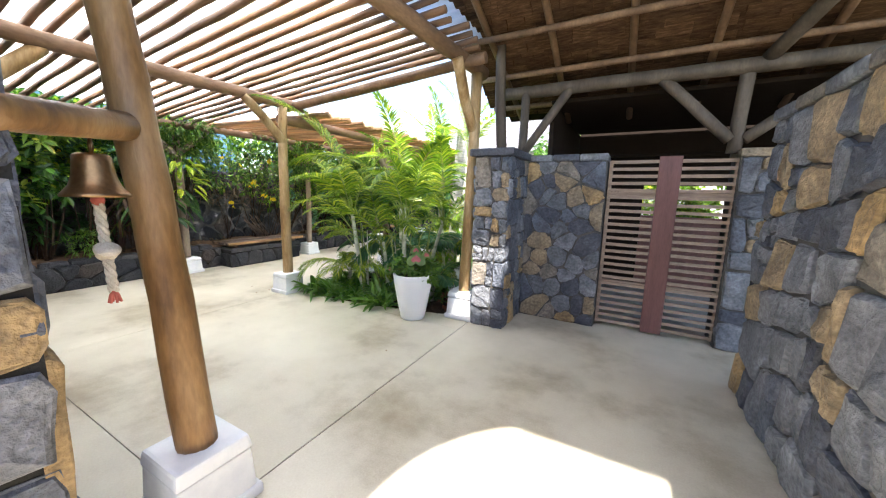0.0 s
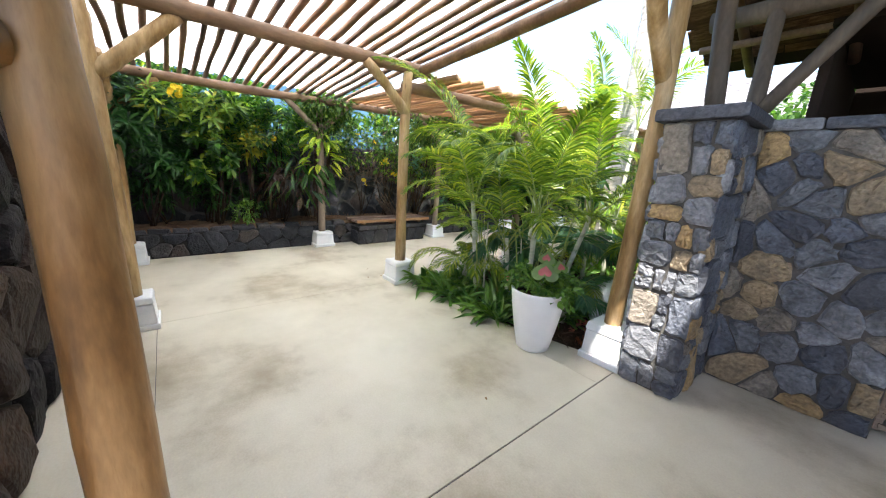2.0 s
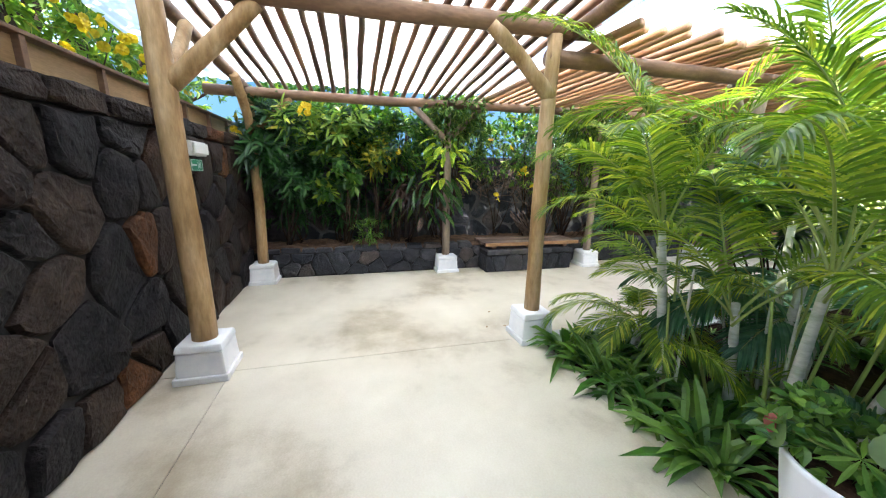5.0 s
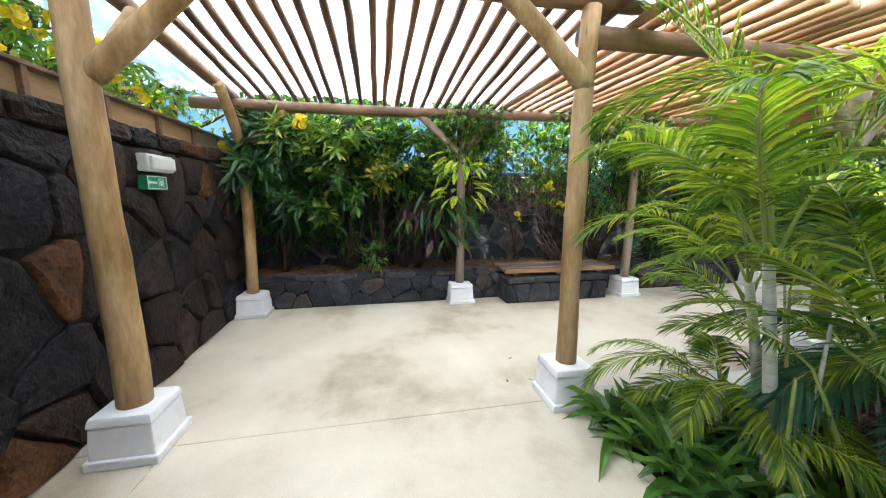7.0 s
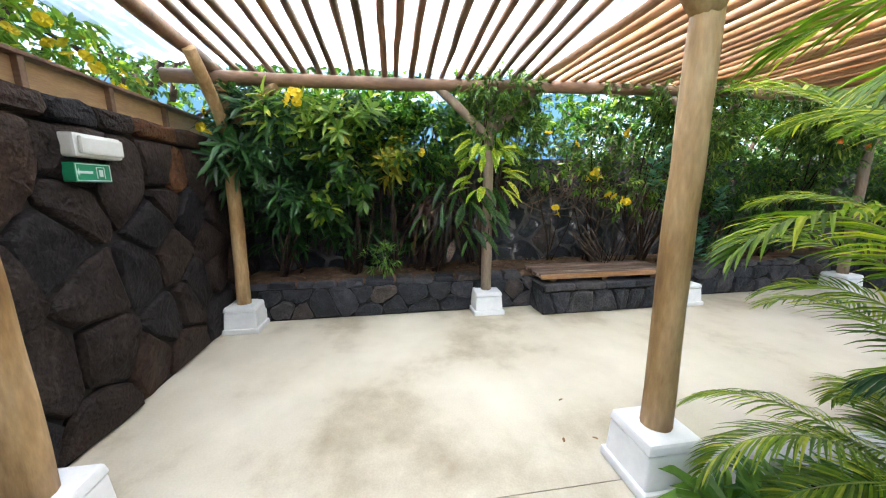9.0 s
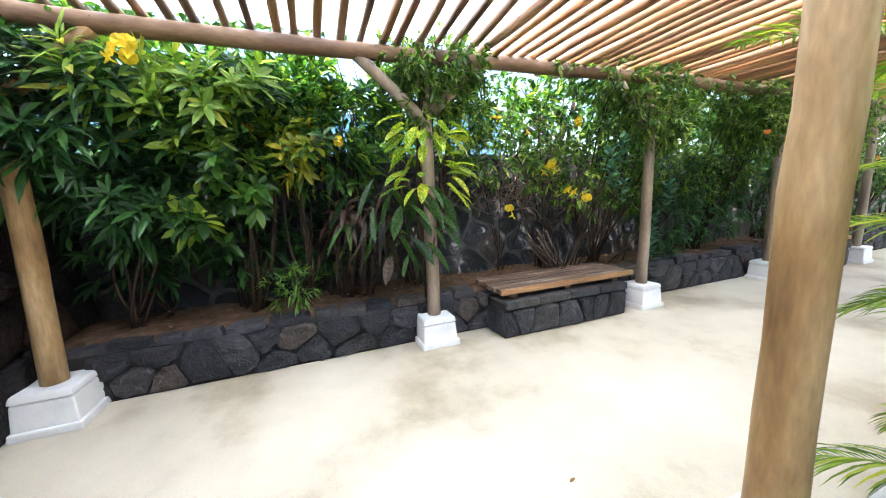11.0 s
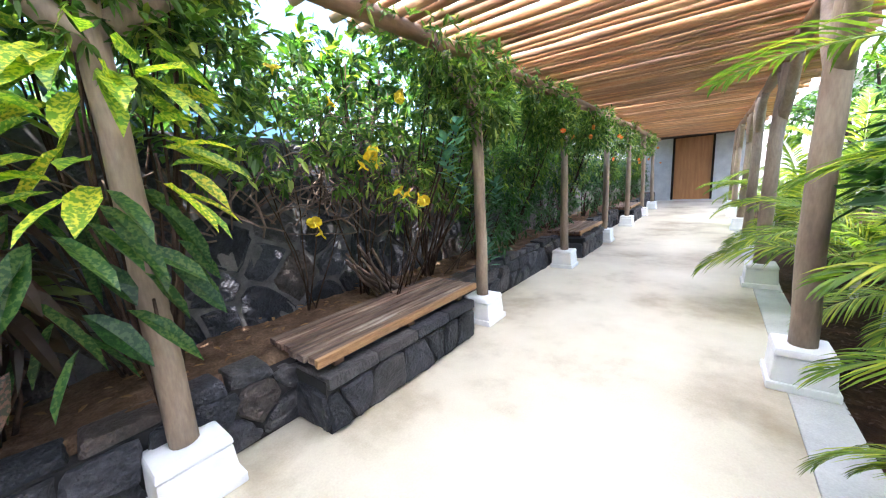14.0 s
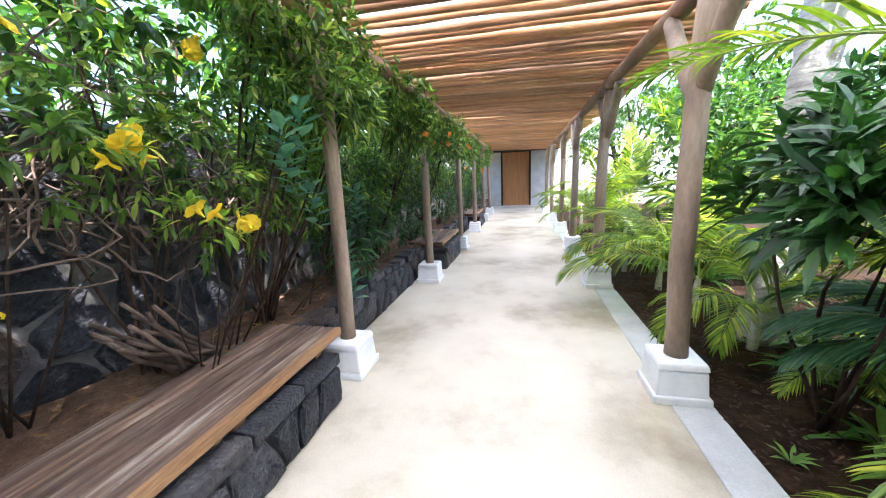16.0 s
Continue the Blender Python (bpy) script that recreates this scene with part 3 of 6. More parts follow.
# end pier by the bell
wall_2 = tagged(part("wall_2", box(-2.1, -1.56, -0.3, 0.35, -0.06, 2.4), MORTAR_DARK, None), "squared grey basalt end pier of the stone wall", "wall", kind="structure")
face_of_stones(wall_2, (-1.56, -0.3, 0.0), (0, 1, 0), 0.66, 2.4, STONE_ENTRY, 0.4, 0.025, 0.006, 23, 0.9, out=(1, 0, 0), squared=0.08)
face_of_stones(wall_2, (-2.1, 0.35, 0.0), (1, 0, 0), 0.55, 2.4, STONE_ENTRY, 0.4, 0.025, 0.006, 22, 0.9, out=(0, 1, 0), squared=0.08)
# low fence boards on the wall top
fence = tagged(new("wall_top_fence"), "golden bamboo board fence along the stone wall top", "fence", kind="structure")
x = -7.9
while x < -2.4:
    w = 0.62
    part("board", box(x + 0.012, x + w - 0.012, 0.03, 0.055, 1.98, 2.19, 0.004), FENCE_WOOD, fence)
    part("batten", box(x - 0.02, x + 0.02, 0.0, 0.09, 1.98, 2.2, 0.004), BEAM_WOOD, fence)
    x += w
part("rail", box(-7.95, -2.1, 0.0, 0.1, 2.2, 2.225, 0.006), BEAM_WOOD, fence, "dark top rail")

# raised planter
planter = tagged(part("planter_wall", box(-7.3, -6.99, 0.25, 21.3, -0.06, 0.36), MORTAR_DARK, None), "low black basalt planter wall with a rough top", "planter wall", kind="structure")
face_of_stones(planter, (-6.99, 0.55, 0.0), (0, 1, 0), 20.6, 0.36, STONE_BLACK, 0.18, 0.035, 0.008, 31, 1.3, out=(1, 0, 0))


def cope(x, y, w, d, h, seed):
    rnd = random.Random(seed)
    bm = block(d, w, h, 0.022, 0.92)
    for v in bm.verts:
        v.co += Vector((noise.noise(v.co * 6 + Vector((seed, 0, 0))), noise.noise(v.co * 6 + Vector((0, seed, 0))), noise.noise(v.co * 7 + Vector((0, 0, seed))))) * 0.025
    part("coping_stone", bm, STONE_BLACK, planter, m=pose(x, y, 0.345, 0, 0, rnd.uniform(-7, 7)))


y, k = 0.4, 0
while y < 21.0:
    w = R.uniform(0.2, 0.36)
    if not any(a - 0.12 < y + w / 2 < b + 0.12 for a, b in ((3.75, 5.34), (8.75, 10.15), (13.4, 14.9))):
        cope(-7.085 + R.uniform(-0.02, 0.02), y + w / 2, w - 0.01, R.uniform(0.16, 0.24), R.uniform(0.06, 0.1), k)
    y, k = y + w, k + 1
# back wall of the planter
wall_3 = tagged(part("wall_3", box(-8.05, -7.75, -0.1, 21.6, -0.06, 1.85), MORTAR_PALE, None), "black basalt garden wall with pale mortar joints", "wall", kind="structure")
face_of_stones(wall_3, (-7.75, 0.2, 0.3), (0, 1, 0), 9.0, 1.55, STONE_BLACK, 0.34, 0.018, 0.02, 41, 1.0, out=(1, 0, 0))


# ---- posts of the pergola ----
def plinth(parent, s, h, m=None):
    part("plinth_foot", block(s * 1.1, s * 1.1, 0.055, 0.012), WHITE_PAINT, parent, "", m)
    part("plinth_body", block(s * 0.99, s * 0.99, h * 0.62, 0.012, 0.93), WHITE_PAINT, parent, "", (m or Matrix()) @ pose(0, 0, 0.05))
    part("plinth_cap", block(s * 0.97, s * 0.97, h - 0.055 - h * 0.62, 0.016, 0.93), WHITE_PAINT, parent, "", (m or Matrix()) @ pose(0, 0, 0.055 + h * 0.62))


def pergola_post(x, y, top, s=0.32, h=0.29, r=0.07, lean=(0, 0), mat=None, braces=(), bend=0.02, seed=0, label="golden-brown round timber post on a white plinth"):
    ob = tagged(new("pergola_post"), label, "post", "pergola posts")
    ob.location = (x, y, 0)
    plinth(ob, s, h)
    mat = mat or LOG
    log("log", (0, 0, h - 0.02), (lean[0], lean[1], top), r * 1.06, r * 0.9, mat, ob, bend, 12, seed)
    for (bx, by, z0, z1, br) in braces:
        k0 = (z0 - h) / (top - h)
        log("brace", (lean[0] * k0, lean[1] * k0, z0), (lean[0] + bx, lean[1] + by, z1), br, br * 0.95, mat, ob, 0.015, 7, seed + 5)
    return ob


pergola_post(-1.73, 0.79, 2.86, 0.34, 0.33, 0.078, (-0.27, -0.1), LOG_SHADED, [(0, 0.55, 2.25, 2.84, 0.07)], 0.02, 1, "thick golden-brown round post on a white plinth")
pergola_post(-4.47, 0.61, 2.64, 0.33, 0.29, 0.08, (-0.03, -0.06), None, [(0, 0.6, 2.04, 2.62, 0.062), (-0.5, 0.0, 2.05, 2.6, 0.05)], 0.015, 2)
pergola_post(-6.83, 0.48, 2.48, 0.33, 0.28, 0.066, (-0.03, 0.0), None, [(0.5, 0.0, 2.0, 2.6, 0.055), (0, 0.5, 2.0, 2.48, 0.05)], 0.01, 3)
pergola_post(-6.9, 3.14, 2.5, 0.33, 0.27, 0.058, (0.0, 0.0), LOG_GREY, [(0, -0.55, 2.0, 2.5, 0.05), (0, 0.5, 2.05, 2.5, 0.05)], 0.01, 4, "slim weathered post on a white plinth, croton growing round it")
pergola_post(-4.45, 3.33, 2.62, 0.31, 0.29, 0.066, (0.03, 0.02), None, [(0, -0.55, 2.15, 2.64, 0.06)], 0.012, 5)
pergola_post(-1.77, 3.78, 2.82, 0.32, 0.33, 0.066, (0.06, 0.02), None, [(0, -0.5, 2.2, 2.82, 0.06)], 0.015, 6)
LEFT = [(-6.76, 5.67), (-6.74, 8.12), (-6.69, 10.48), (-6.69, 12.9), (-6.68, 15.3), (-6.68, 17.6)]
RIGHT = [(-4.46, 5.71), (-4.46, 8.05), (-4.45, 10.35), (-4.43, 12.62), (-4.43, 15.2), (-4.43, 17.6)]
for i, (x, y) in enumerate(LEFT):
    pergola_post(x, y, 2.46, 0.31, 0.27, 0.056, (R.uniform(-0.03, 0.03), R.uniform(-0.03, 0.03)), LOG_GREY, [(0, 0.45, 1.95, 2.44, 0.045), (0, -0.45, 1.95, 2.44, 0.045)], 0.012, 20 + i, "slim grey-brown post on a white plinth, wrapped in climbers")
for i, (x, y) in enumerate(RIGHT):
    pergola_post(x, y, 2.4, 0.3, 0.27, 0.064, (R.uniform(0.0, 0.08), R.uniform(-0.02, 0.05)), LOG_GREY, [(0, 0.5, 1.8, 2.4, 0.052), (0, -0.42, 1.85, 2.4, 0.05)], 0.025, 40 + i, "crooked grey-brown forked post on a white plinth")


def beam(a, b, r, seed, mat=None, label="dark round timber beam carrying the pergola battens"):
    return tagged(log("pergola_beam", a, b, r, r * 0.92, mat or BEAM_WOOD, None, 0.015, 15, seed, wobble=0.08), label, "beam", "pergola beams")


beam((-6.84, 0.0, 2.52), (-6.88, 3.4, 2.54), 0.066, 61)
beam((-6.88, 3.2, 2.54), (-6.68, 8.2, 2.5), 0.066, 62)
beam((-6.68, 8.0, 2.5), (-6.6, 13.0, 2.5), 0.066, 63)
beam((-6.6, 12.8, 2.5), (-6.6, 18.3, 2.5), 0.066, 64)
beam((-4.49, 0.12, 2.68), (-4.42, 3.75, 2.68), 0.075, 65)
beam((-4.44, 3.3, 2.46), (-4.42, 8.2, 2.46), 0.066, 66)
beam((-4.42, 8.0, 2.46), (-4.4, 13.0, 2.46), 0.066, 67)
beam((-4.4, 12.8, 2.46), (-4.4, 18.3, 2.46), 0.066, 68)
beam((-1.93, 0.2, 2.9), (-1.72, 4.0, 2.88), 0.08, 69)
beam((-4.7, 3.52, 2.64), (-1.5, 3.52, 2.86), 0.06, 70)
beam((-6.95, 0.42, 2.6), (-1.7, 0.42, 2.98), 0.06, 71)

# battens
roof_1 = tagged(new("pergola_roof"), "round timber battens laid across the first pergola bay", "pergola roof")
variants = []
for s in range(6):
    rnd = random.Random(90 + s)
    pts = [(-2.75 + 5.5 * i / 14, rnd.uniform(-0.008, 0.008), rnd.uniform(-0.006, 0.006)) for i in range(15)]
    v, f = tube(pts, [0.03 * (1 + 0.12 * math.sin(i + s)) for i in range(15)], 8, 0.12, s)
    variants.append(mesh("batten", v, f, SLAT_BACKLIT))
n = 20
for i in range(n):
    yy = 0.62 + i * (3.56 - 0.62) / (n - 1) + R.uniform(-0.012, 0.012)
    put("batten", R.choice(variants), roof_1, pose(-4.3 + R.uniform(-0.06, 0.06), yy, 2.80, R.choice((0, 90, 180)), -4.0 + R.uniform(-0.2, 0.2), R.uniform(-0.35, 0.35)))
roof_2 = tagged(new("pergola_roof"), "close-set orange-brown round battens over the walkway", "pergola roof")
variants = []
for s in range(6):
    rnd = random.Random(190 + s)
    pts = [(-1.6 + 3.2 * i / 10, rnd.uniform(-0.006, 0.006), rnd.uniform(-0.006, 0.006)) for i in range(11)]
    v, f = tube(pts, [0.034 * (1 + 0.12 * math.sin(i * 0.7 + s)) for i in range(11)], 8, 0.12, s + 9)
    variants.append(mesh("batten", v, f, SLAT_WOOD))
yy = 3.68
while yy < 18.3:
    put("batten", R.choice(variants), roof_2, pose(-5.52 + R.uniform(-0.07, 0.07), yy, 2.585, R.choice((0, 90, 180)), 1.0 + R.uniform(-0.2, 0.2), R.uniform(-0.5, 0.5)))
    yy += R.choice((0.1, 0.12, 0.13, 0.145, 0.16)) if yy < 6.5 else R.choice((0.088, 0.095, 0.1, 0.12, 0.15, 0.18))


def corrugated(name, x0, x1, y0, y1, za, zb, pitch=0.12):
    """Wavy roofing, za at x0 and zb at x1, waves running along x."""
    ny = int((y1 - y0) / pitch * 6)
    v, f = [], []
    for j in range(ny + 1):
        y = y0 + (y1 - y0) * j / ny
        w = 0.012 * math.sin(2 * math.pi * (y - y0) / pitch)
        v += [(x0, y, za + w), (x1, y, zb + w)]
    f = [(2 * j, 2 * j + 1, 2 * j + 3, 2 * j + 2) for j in range(ny)]
    return mesh(name, v, f, SHEET)


tagged(put("roof_sheet", corrugated("roof_sheet", -7.0, -1.55, -0.28, 3.58, 2.69, 3.07)), "milky translucent corrugated roofing above the battens", "roof sheet", kind="structure")
tagged(put("roof_sheet", corrugated("roof_sheet", -7.05, -3.64, 3.6, 18.35, 2.69, 2.63)), "milky translucent corrugated roofing above the walkway battens", "roof sheet", kind="structure")

# ---- stone bench seats ----
def bench(y0, y1, seed, label):
    ob = tagged(new("bench"), label, "bench", "planter benches")
    ob.location = (-6.95, (y0 + y1) / 2, 0)
    L = y1 - y0
    base = part("base", box(-0.02, 0.31, -L / 2, L / 2 - 0.06, 0, 0.33), MORTAR_DARK, ob, "black basalt bench base")
    face_of_stones(base, (0.31, -L / 2, 0.0), (0, 1, 0), L - 0.06, 0.27, STONE_BLACK, 0.24, 0.025, 0.006, seed, 0.85, 1, out=(1, 0, 0))
    face_of_stones(base, (0.0, -L / 2, 0.0), (1, 0, 0), 0.31, 0.27, STONE_BLACK, 0.2, 0.02, 0.006, seed + 1, 1.0, 1, out=(0, -1, 0))
    n = max(2, round(L / 0.4))
    for i in range(n):
        w = (L - 0.06) / n
        part("coping_stone", block(0.36, w - 0.012, 0.075, 0.012), STONE_BLACK, base, m=pose(0.165, -L / 2 + (i + 0.5) * w, 0.285, 0, 0, R.uniform(-0.6, 0.6)))
    for yy in (-L / 2 + 0.15, 0, L / 2 - 0.15):
        part("bearer", block(0.5, 0.07, 0.05, 0.004), BEAM_WOOD, ob, "", pose(0.0, yy, 0.365))
    for i in range(6):
        part("plank", block(0.08, L + 0.1 + R.uniform(-0.02, 0.02), 0.045, 0.006), PLANK, ob, "", pose(-0.275 + i * 0.096, 0.04 + R.uniform(-0.01, 0.01), 0.415 + R.uniform(-0.002, 0.002), 0, R.uniform(-0.6, 0.6), R.uniform(-0.2, 0.2)))
    part("front_edge", block(0.035, L + 0.1, 0.055, 0.006), PLANK_EDGE, ob, "worn orange-brown front board", pose(0.262, 0.04, 0.41))
    return ob


bench(3.75, 5.34, 51, "weathered plank seat on a black basalt base")
bench(8.75, 10.15, 53, "weathered plank seat on black basalt, beyond the second post")
bench(13.4, 14.9, 55, "far weathered plank seat on black basalt")

# ---- entrance: stone pillar, gate wall, side wall ----
pillar = tagged(part("entrance_pillar", box(-1.59, -1.22, 3.61, 4.3, -0.06, 1.9), MORTAR_MID, None), "grey basalt and ochre stone pillar with a slab cap", "pillar", kind="structure")
face_of_stones(pillar, (-1.6, 3.61, 0.0), (1, 0, 0), 0.39, 1.9, STONE_ENTRY, 0.28, 0.022, 0.005, 61, 0.72, out=(0, -1, 0), squared=0.1)
face_of_stones(pillar, (-1.22, 3.6, 0.0), (0, 1, 0), 0.7, 1.9, STONE_ENTRY, 0.25, 0.022, 0.005, 62, 0.9, out=(1, 0, 0), squared=0.1)
face_of_stones(pillar, (-1.59, 3.6, 0.0), (0, 1, 0), 0.7, 1.9, STONE_ENTRY, 0.25, 0.022, 0.006, 63, 0.9, out=(-1, 0, 0), squared=0.1)
part("cap_stone", block(0.5, 0.8, 0.08, 0.02), STONE_ENTRY, pillar, "", pose(-1.405, 3.95, 1.9))
wall_4 = tagged(part("wall_4", box(-1.22, -0.33, 4.26, 4.6, -0.06, 1.89), MORTAR_MID, None), "basalt and ochre rubble wall beside the gate", "wall", kind="structure")
face_of_stones(wall_4, (-1.2, 4.26, 0.0), (1, 0, 0), 0.87, 1.9, STONE_ENTRY, 0.17, 0.022, 0.004, 68, 1.0, out=(0, -1, 0))
for i in range(3):
    part("coping_stone", block(0.29, 0.44, 0.075, 0.02), STONE_ENTRY, wall_4, "", pose(-1.06 + i * 0.295, 4.43, 1.89))
wall_5 = tagged(part("wall_5", box(0.8, 1.3, 4.3, 4.7, -0.06, 1.9), MORTAR_MID, None), "squared basalt gate pier with one ochre stone", "wall", kind="structure")
face_of_stones(wall_5, (0.8, 4.3, 0.0), (1, 0, 0), 0.5, 1.9, STONE_ENTRY, 0.34, 0.03, 0.007, 65, 0.75, out=(0, -1, 0), squared=0.1)
part("cap_stone", block(0.55, 0.46, 0.08, 0.02), STONE_ENTRY, wall_5, "", pose(1.06, 4.5, 1.9))
wall_6 = tagged(part("wall_6", box(0.8, 1.3, -3.2, 3.42, -0.06, 2.05), MORTAR_MID, None), "tall grey basalt wall patched with large ochre stones", "wall", kind="structure")
face_of_stones(wall_6, (0.8, 0.0, 0.0), (0, 1, 0), 3.42, 2.05, STONE_ENTRY, 0.38, 0.03, 0.006, 66, 0.9, out=(-1, 0, 0), squared=0.3)
face_of_stones(wall_6, (0.8, 3.42, 0.0), (1, 0, 0), 0.5, 2.05, STONE_ENTRY, 0.33, 0.03, 0.008, 67, 0.9, out=(0, 1, 0), squared=0.12)
for i in range(9):
    part("coping_stone", block(0.56, 0.37, 0.08, 0.02), STONE_ENTRY, wall_6, "", pose(1.04, 0.27 + i * 0.375, 2.05, R.uniform(-2, 2), 0, 0))

gate = tagged(new("gate"), "slatted timber double gate with a maroon centre board, closed", "gate")
gate.location = (0.25, 4.4, 0)
for sx in (-0.55, 0.55):
    part("stile", box(sx - 0.018, sx + 0.018, -0.02, 0.02, 0.03, 1.9, 0.004), GATE_SLAT, gate)
part("centre_board", box(-0.1, 0.1, -0.06, -0.02, 0.02, 1.93, 0.006), GATE_BOARD, gate, "maroon painted centre board")
bm = block(0.46, 0.018, 0.034, 0.004)
slat_me = bpy.data.meshes.new("slat")
bm.to_mesh(slat_me)
bm.free()
slat_me.materials.append(GATE_SLAT)
for sx in (-0.32, 0.32):
    for i in range(25):
        put("slat", slat_me, gate, pose(sx, -0.03, 0.05 + i * 0.0755, R.uniform(-2, 2), R.uniform(-0.5, 0.5), 0))
part("backing_rail", box(-0.54, 0.54, -0.018, 0.012, 0.5, 0.56, 0.004), GATE_SLAT, gate)
part("backing_rail", box(-0.54, 0.54, -0.018, 0.012, 1.5, 1.56, 0.004), GATE_SLAT, gate)

# ---- entrance roof ----
RIDGE, EAVE = (0.45, 4.6), (5.3, 2.62)
SL = (EAVE[1] - RIDGE[1]) / (EAVE[0] - RIDGE[0])


def roof_z(y):
    return RIDGE[1] + (y - RIDGE[0]) * SL


hut_roof = tagged(new("entrance_roof"), "brown palm-shingle roof on round timber rafters, seen from below", "roof", kind="structure")
chunks = []
rnd = random.Random(5)
y = EAVE[0]
while y > RIDGE[0]:
    x = -1.95 + rnd.uniform(-0.08, 0.02)
    while x < 4.2:
        w = rnd.uniform(0.16, 0.34)
        z, d = roof_z(y) + 0.05, 0.16
        j = rnd.uniform(-0.018, 0.018)
        za, zb = z + j, z - SL * d + 0.045 + j
        xa, xb = x, x + w - 0.006
        ya, yb = y + rnd.uniform(-0.02, 0.02), y - d
        v = [(xa, ya, za - 0.012), (xb, ya, za - 0.012), (xb, yb, zb), (xa, yb, zb), (xa, ya, za + 0.012), (xb, ya, za + 0.012), (xb, yb, zb + 0.015), (xa, yb, zb + 0.015)]
        # Gap added in an unseen part of the roof to throw sun on the pillar.
        if not (xb > -0.88 and xa < -0.4 and yb < 2.42 and ya > 2.06):
            chunks.append((v, [(3, 2, 1, 0), (4, 5, 6, 7), (0, 1, 5, 4), (1, 2, 6, 5), (2, 3, 7, 6), (3, 0, 4, 7)]))
        x += w
    y -= 0.085
v, f = join(chunks)
tagged(put("shingles", mesh("shingles", v, f, THATCH, smooth=False), hut_roof), kind="stuff")
# Deck split round the same added sun gap.
for x0, x1, y0, y1 in ((-1.9, -0.9, -3.02, 3.02), (-0.38, 4.2, -3.02, 3.02), (-0.897, -0.383, -3.02, -0.98), (-0.897, -0.383, -0.46, 3.02)):
    part("roof_deck", box(x0, x1, y0, y1, 0, 0.03), DARK_WOOD_SHADE, hut_roof, "", pose(0, (RIDGE[0] + EAVE[0]) / 2, (RIDGE[1] + EAVE[1]) / 2 + 0.2, math.degrees(math.atan(SL)), 0, 0))
for i, x in enumerate((-1.6, -0.96, -0.2, 0.5, 1.3, 2.1)):
    log("rafter", (x, EAVE[0] + 0.1, roof_z(EAVE[0] + 0.1) - 0.03), (x, RIDGE[0], roof_z(RIDGE[0]) - 0.03), 0.035, 0.035, BEAM_WOOD, hut_roof, 0.01, 8, 300 + i)
for i, y in enumerate((4.9, 4.35, 3.8, 3.25, 2.7, 1.9)):
    log("purlin", (-1.9, y, roof_z(y) - 0.09), (4.1, y, roof_z(y) - 0.09), 0.032, 0.032, BEAM_WOOD, hut_roof, 0.01, 8, 320 + i)
tie = tagged(log("tie_beam", (-1.7, 4.43, 2.74), (4.0, 4.43, 2.74), 0.07, 0.07, LOG_GREY_SHADED, None, 0.01, 14, 340), "grey round tie beam over the gate", "beam")
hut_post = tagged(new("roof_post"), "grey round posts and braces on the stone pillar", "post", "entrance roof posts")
log("log", (-1.45, 4.0, 1.97), (-1.55, 4.1, 3.3), 0.06, 0.055, LOG_GREY_SHADED, hut_post, 0.03, 8, 341)
log("log", (-1.3, 4.3, 1.97), (-1.32, 4.42, 2.8), 0.055, 0.05, LOG_GREY_SHADED, hut_post, 0.01, 8, 342)
log("brace", (-1.28, 4.3, 2.0), (-0.78, 4.42, 2.76), 0.05, 0.05, LOG_GREY_SHADED, hut_post, 0.01, 6, 343)
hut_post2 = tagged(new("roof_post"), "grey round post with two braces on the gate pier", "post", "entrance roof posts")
log("log", (0.76, 4.47, 1.95), (0.78, 4.45, 2.72), 0.06, 0.06, LOG_GREY_SHADED, hut_post2, 0.0, 6, 344)
log("brace", (0.72, 4.45, 2.08), (0.1, 4.43, 2.7), 0.055, 0.055, LOG_GREY_SHADED, hut_post2, 0.0, 6, 345)
log("brace", (0.82, 4.45, 2.08), (1.6, 4.43, 2.7), 0.055, 0.055, LOG_GREY_SHADED, hut_post2, 0.0, 6, 346)
log("brace", (0.9, 4.4, 2.78), (1.25, 3.6, 3.2), 0.06, 0.06, LOG_GREY_SHADED, hut_post2, 0.0, 6, 347)
# room behind the gate: near-black panels added in place of its shade
wall_7 = tagged(part("wall_7", box(-1.0, 4.0, 7.0, 7.12, 1.72, 2.64), DARK_WOOD_SHADE, None), "near-black wall added for the shade behind the gate", "wall", kind="structure")
part("panel", box(1.25, 4.0, 7.0, 7.12, -0.06, 1.717), DARK_WOOD_SHADE, wall_7)
part("panel", box(-1.0, 0.1, 7.0, 7.12, -0.06, 1.717), DARK_WOOD_SHADE, wall_7)
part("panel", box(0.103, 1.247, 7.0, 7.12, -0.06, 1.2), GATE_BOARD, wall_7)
part("panel", box(-1.06, -1.003, 4.63, 7.1, -0.06, 2.6), DARK_WOOD_SHADE, wall_7)
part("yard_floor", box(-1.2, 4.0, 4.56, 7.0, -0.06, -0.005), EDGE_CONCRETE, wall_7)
wall_8 = tagged(part("wall_8", box(2.6, 2.75, 4.7, 7.0, -0.06, 2.6), DARK_WOOD_SHADE, None), "near-black side wall added for the shade behind the gate", "wall", kind="structure")
wall_9 = tagged(part("wall_9", box(-2.6, 1.3, -3.3, -3.15, -0.06, 2.0), PLASTER, None), "plain rendered wall behind the entrance", "wall", kind="structure")
# Out-of-view slab added to block sun left of the entrance patch.
sun_blocker = tagged(part("unseen_sun_blocker", box(-3.4, -0.2, -1.5, 0.8, 3.5, 3.6), THATCH, None), "unseen shingle slab added to shape the sun patch on the floor", "roof", kind="structure")

# Curved fill added so the sun patch gets a round outline.
corner = bmesh.new()
arc_xy = [(-0.22, 0.95)] + [(0.95 - 1.15 * math.cos(radians(a)), -0.25 + 1.15 * math.sin(radians(a))) for a in range(0, 91, 6)]
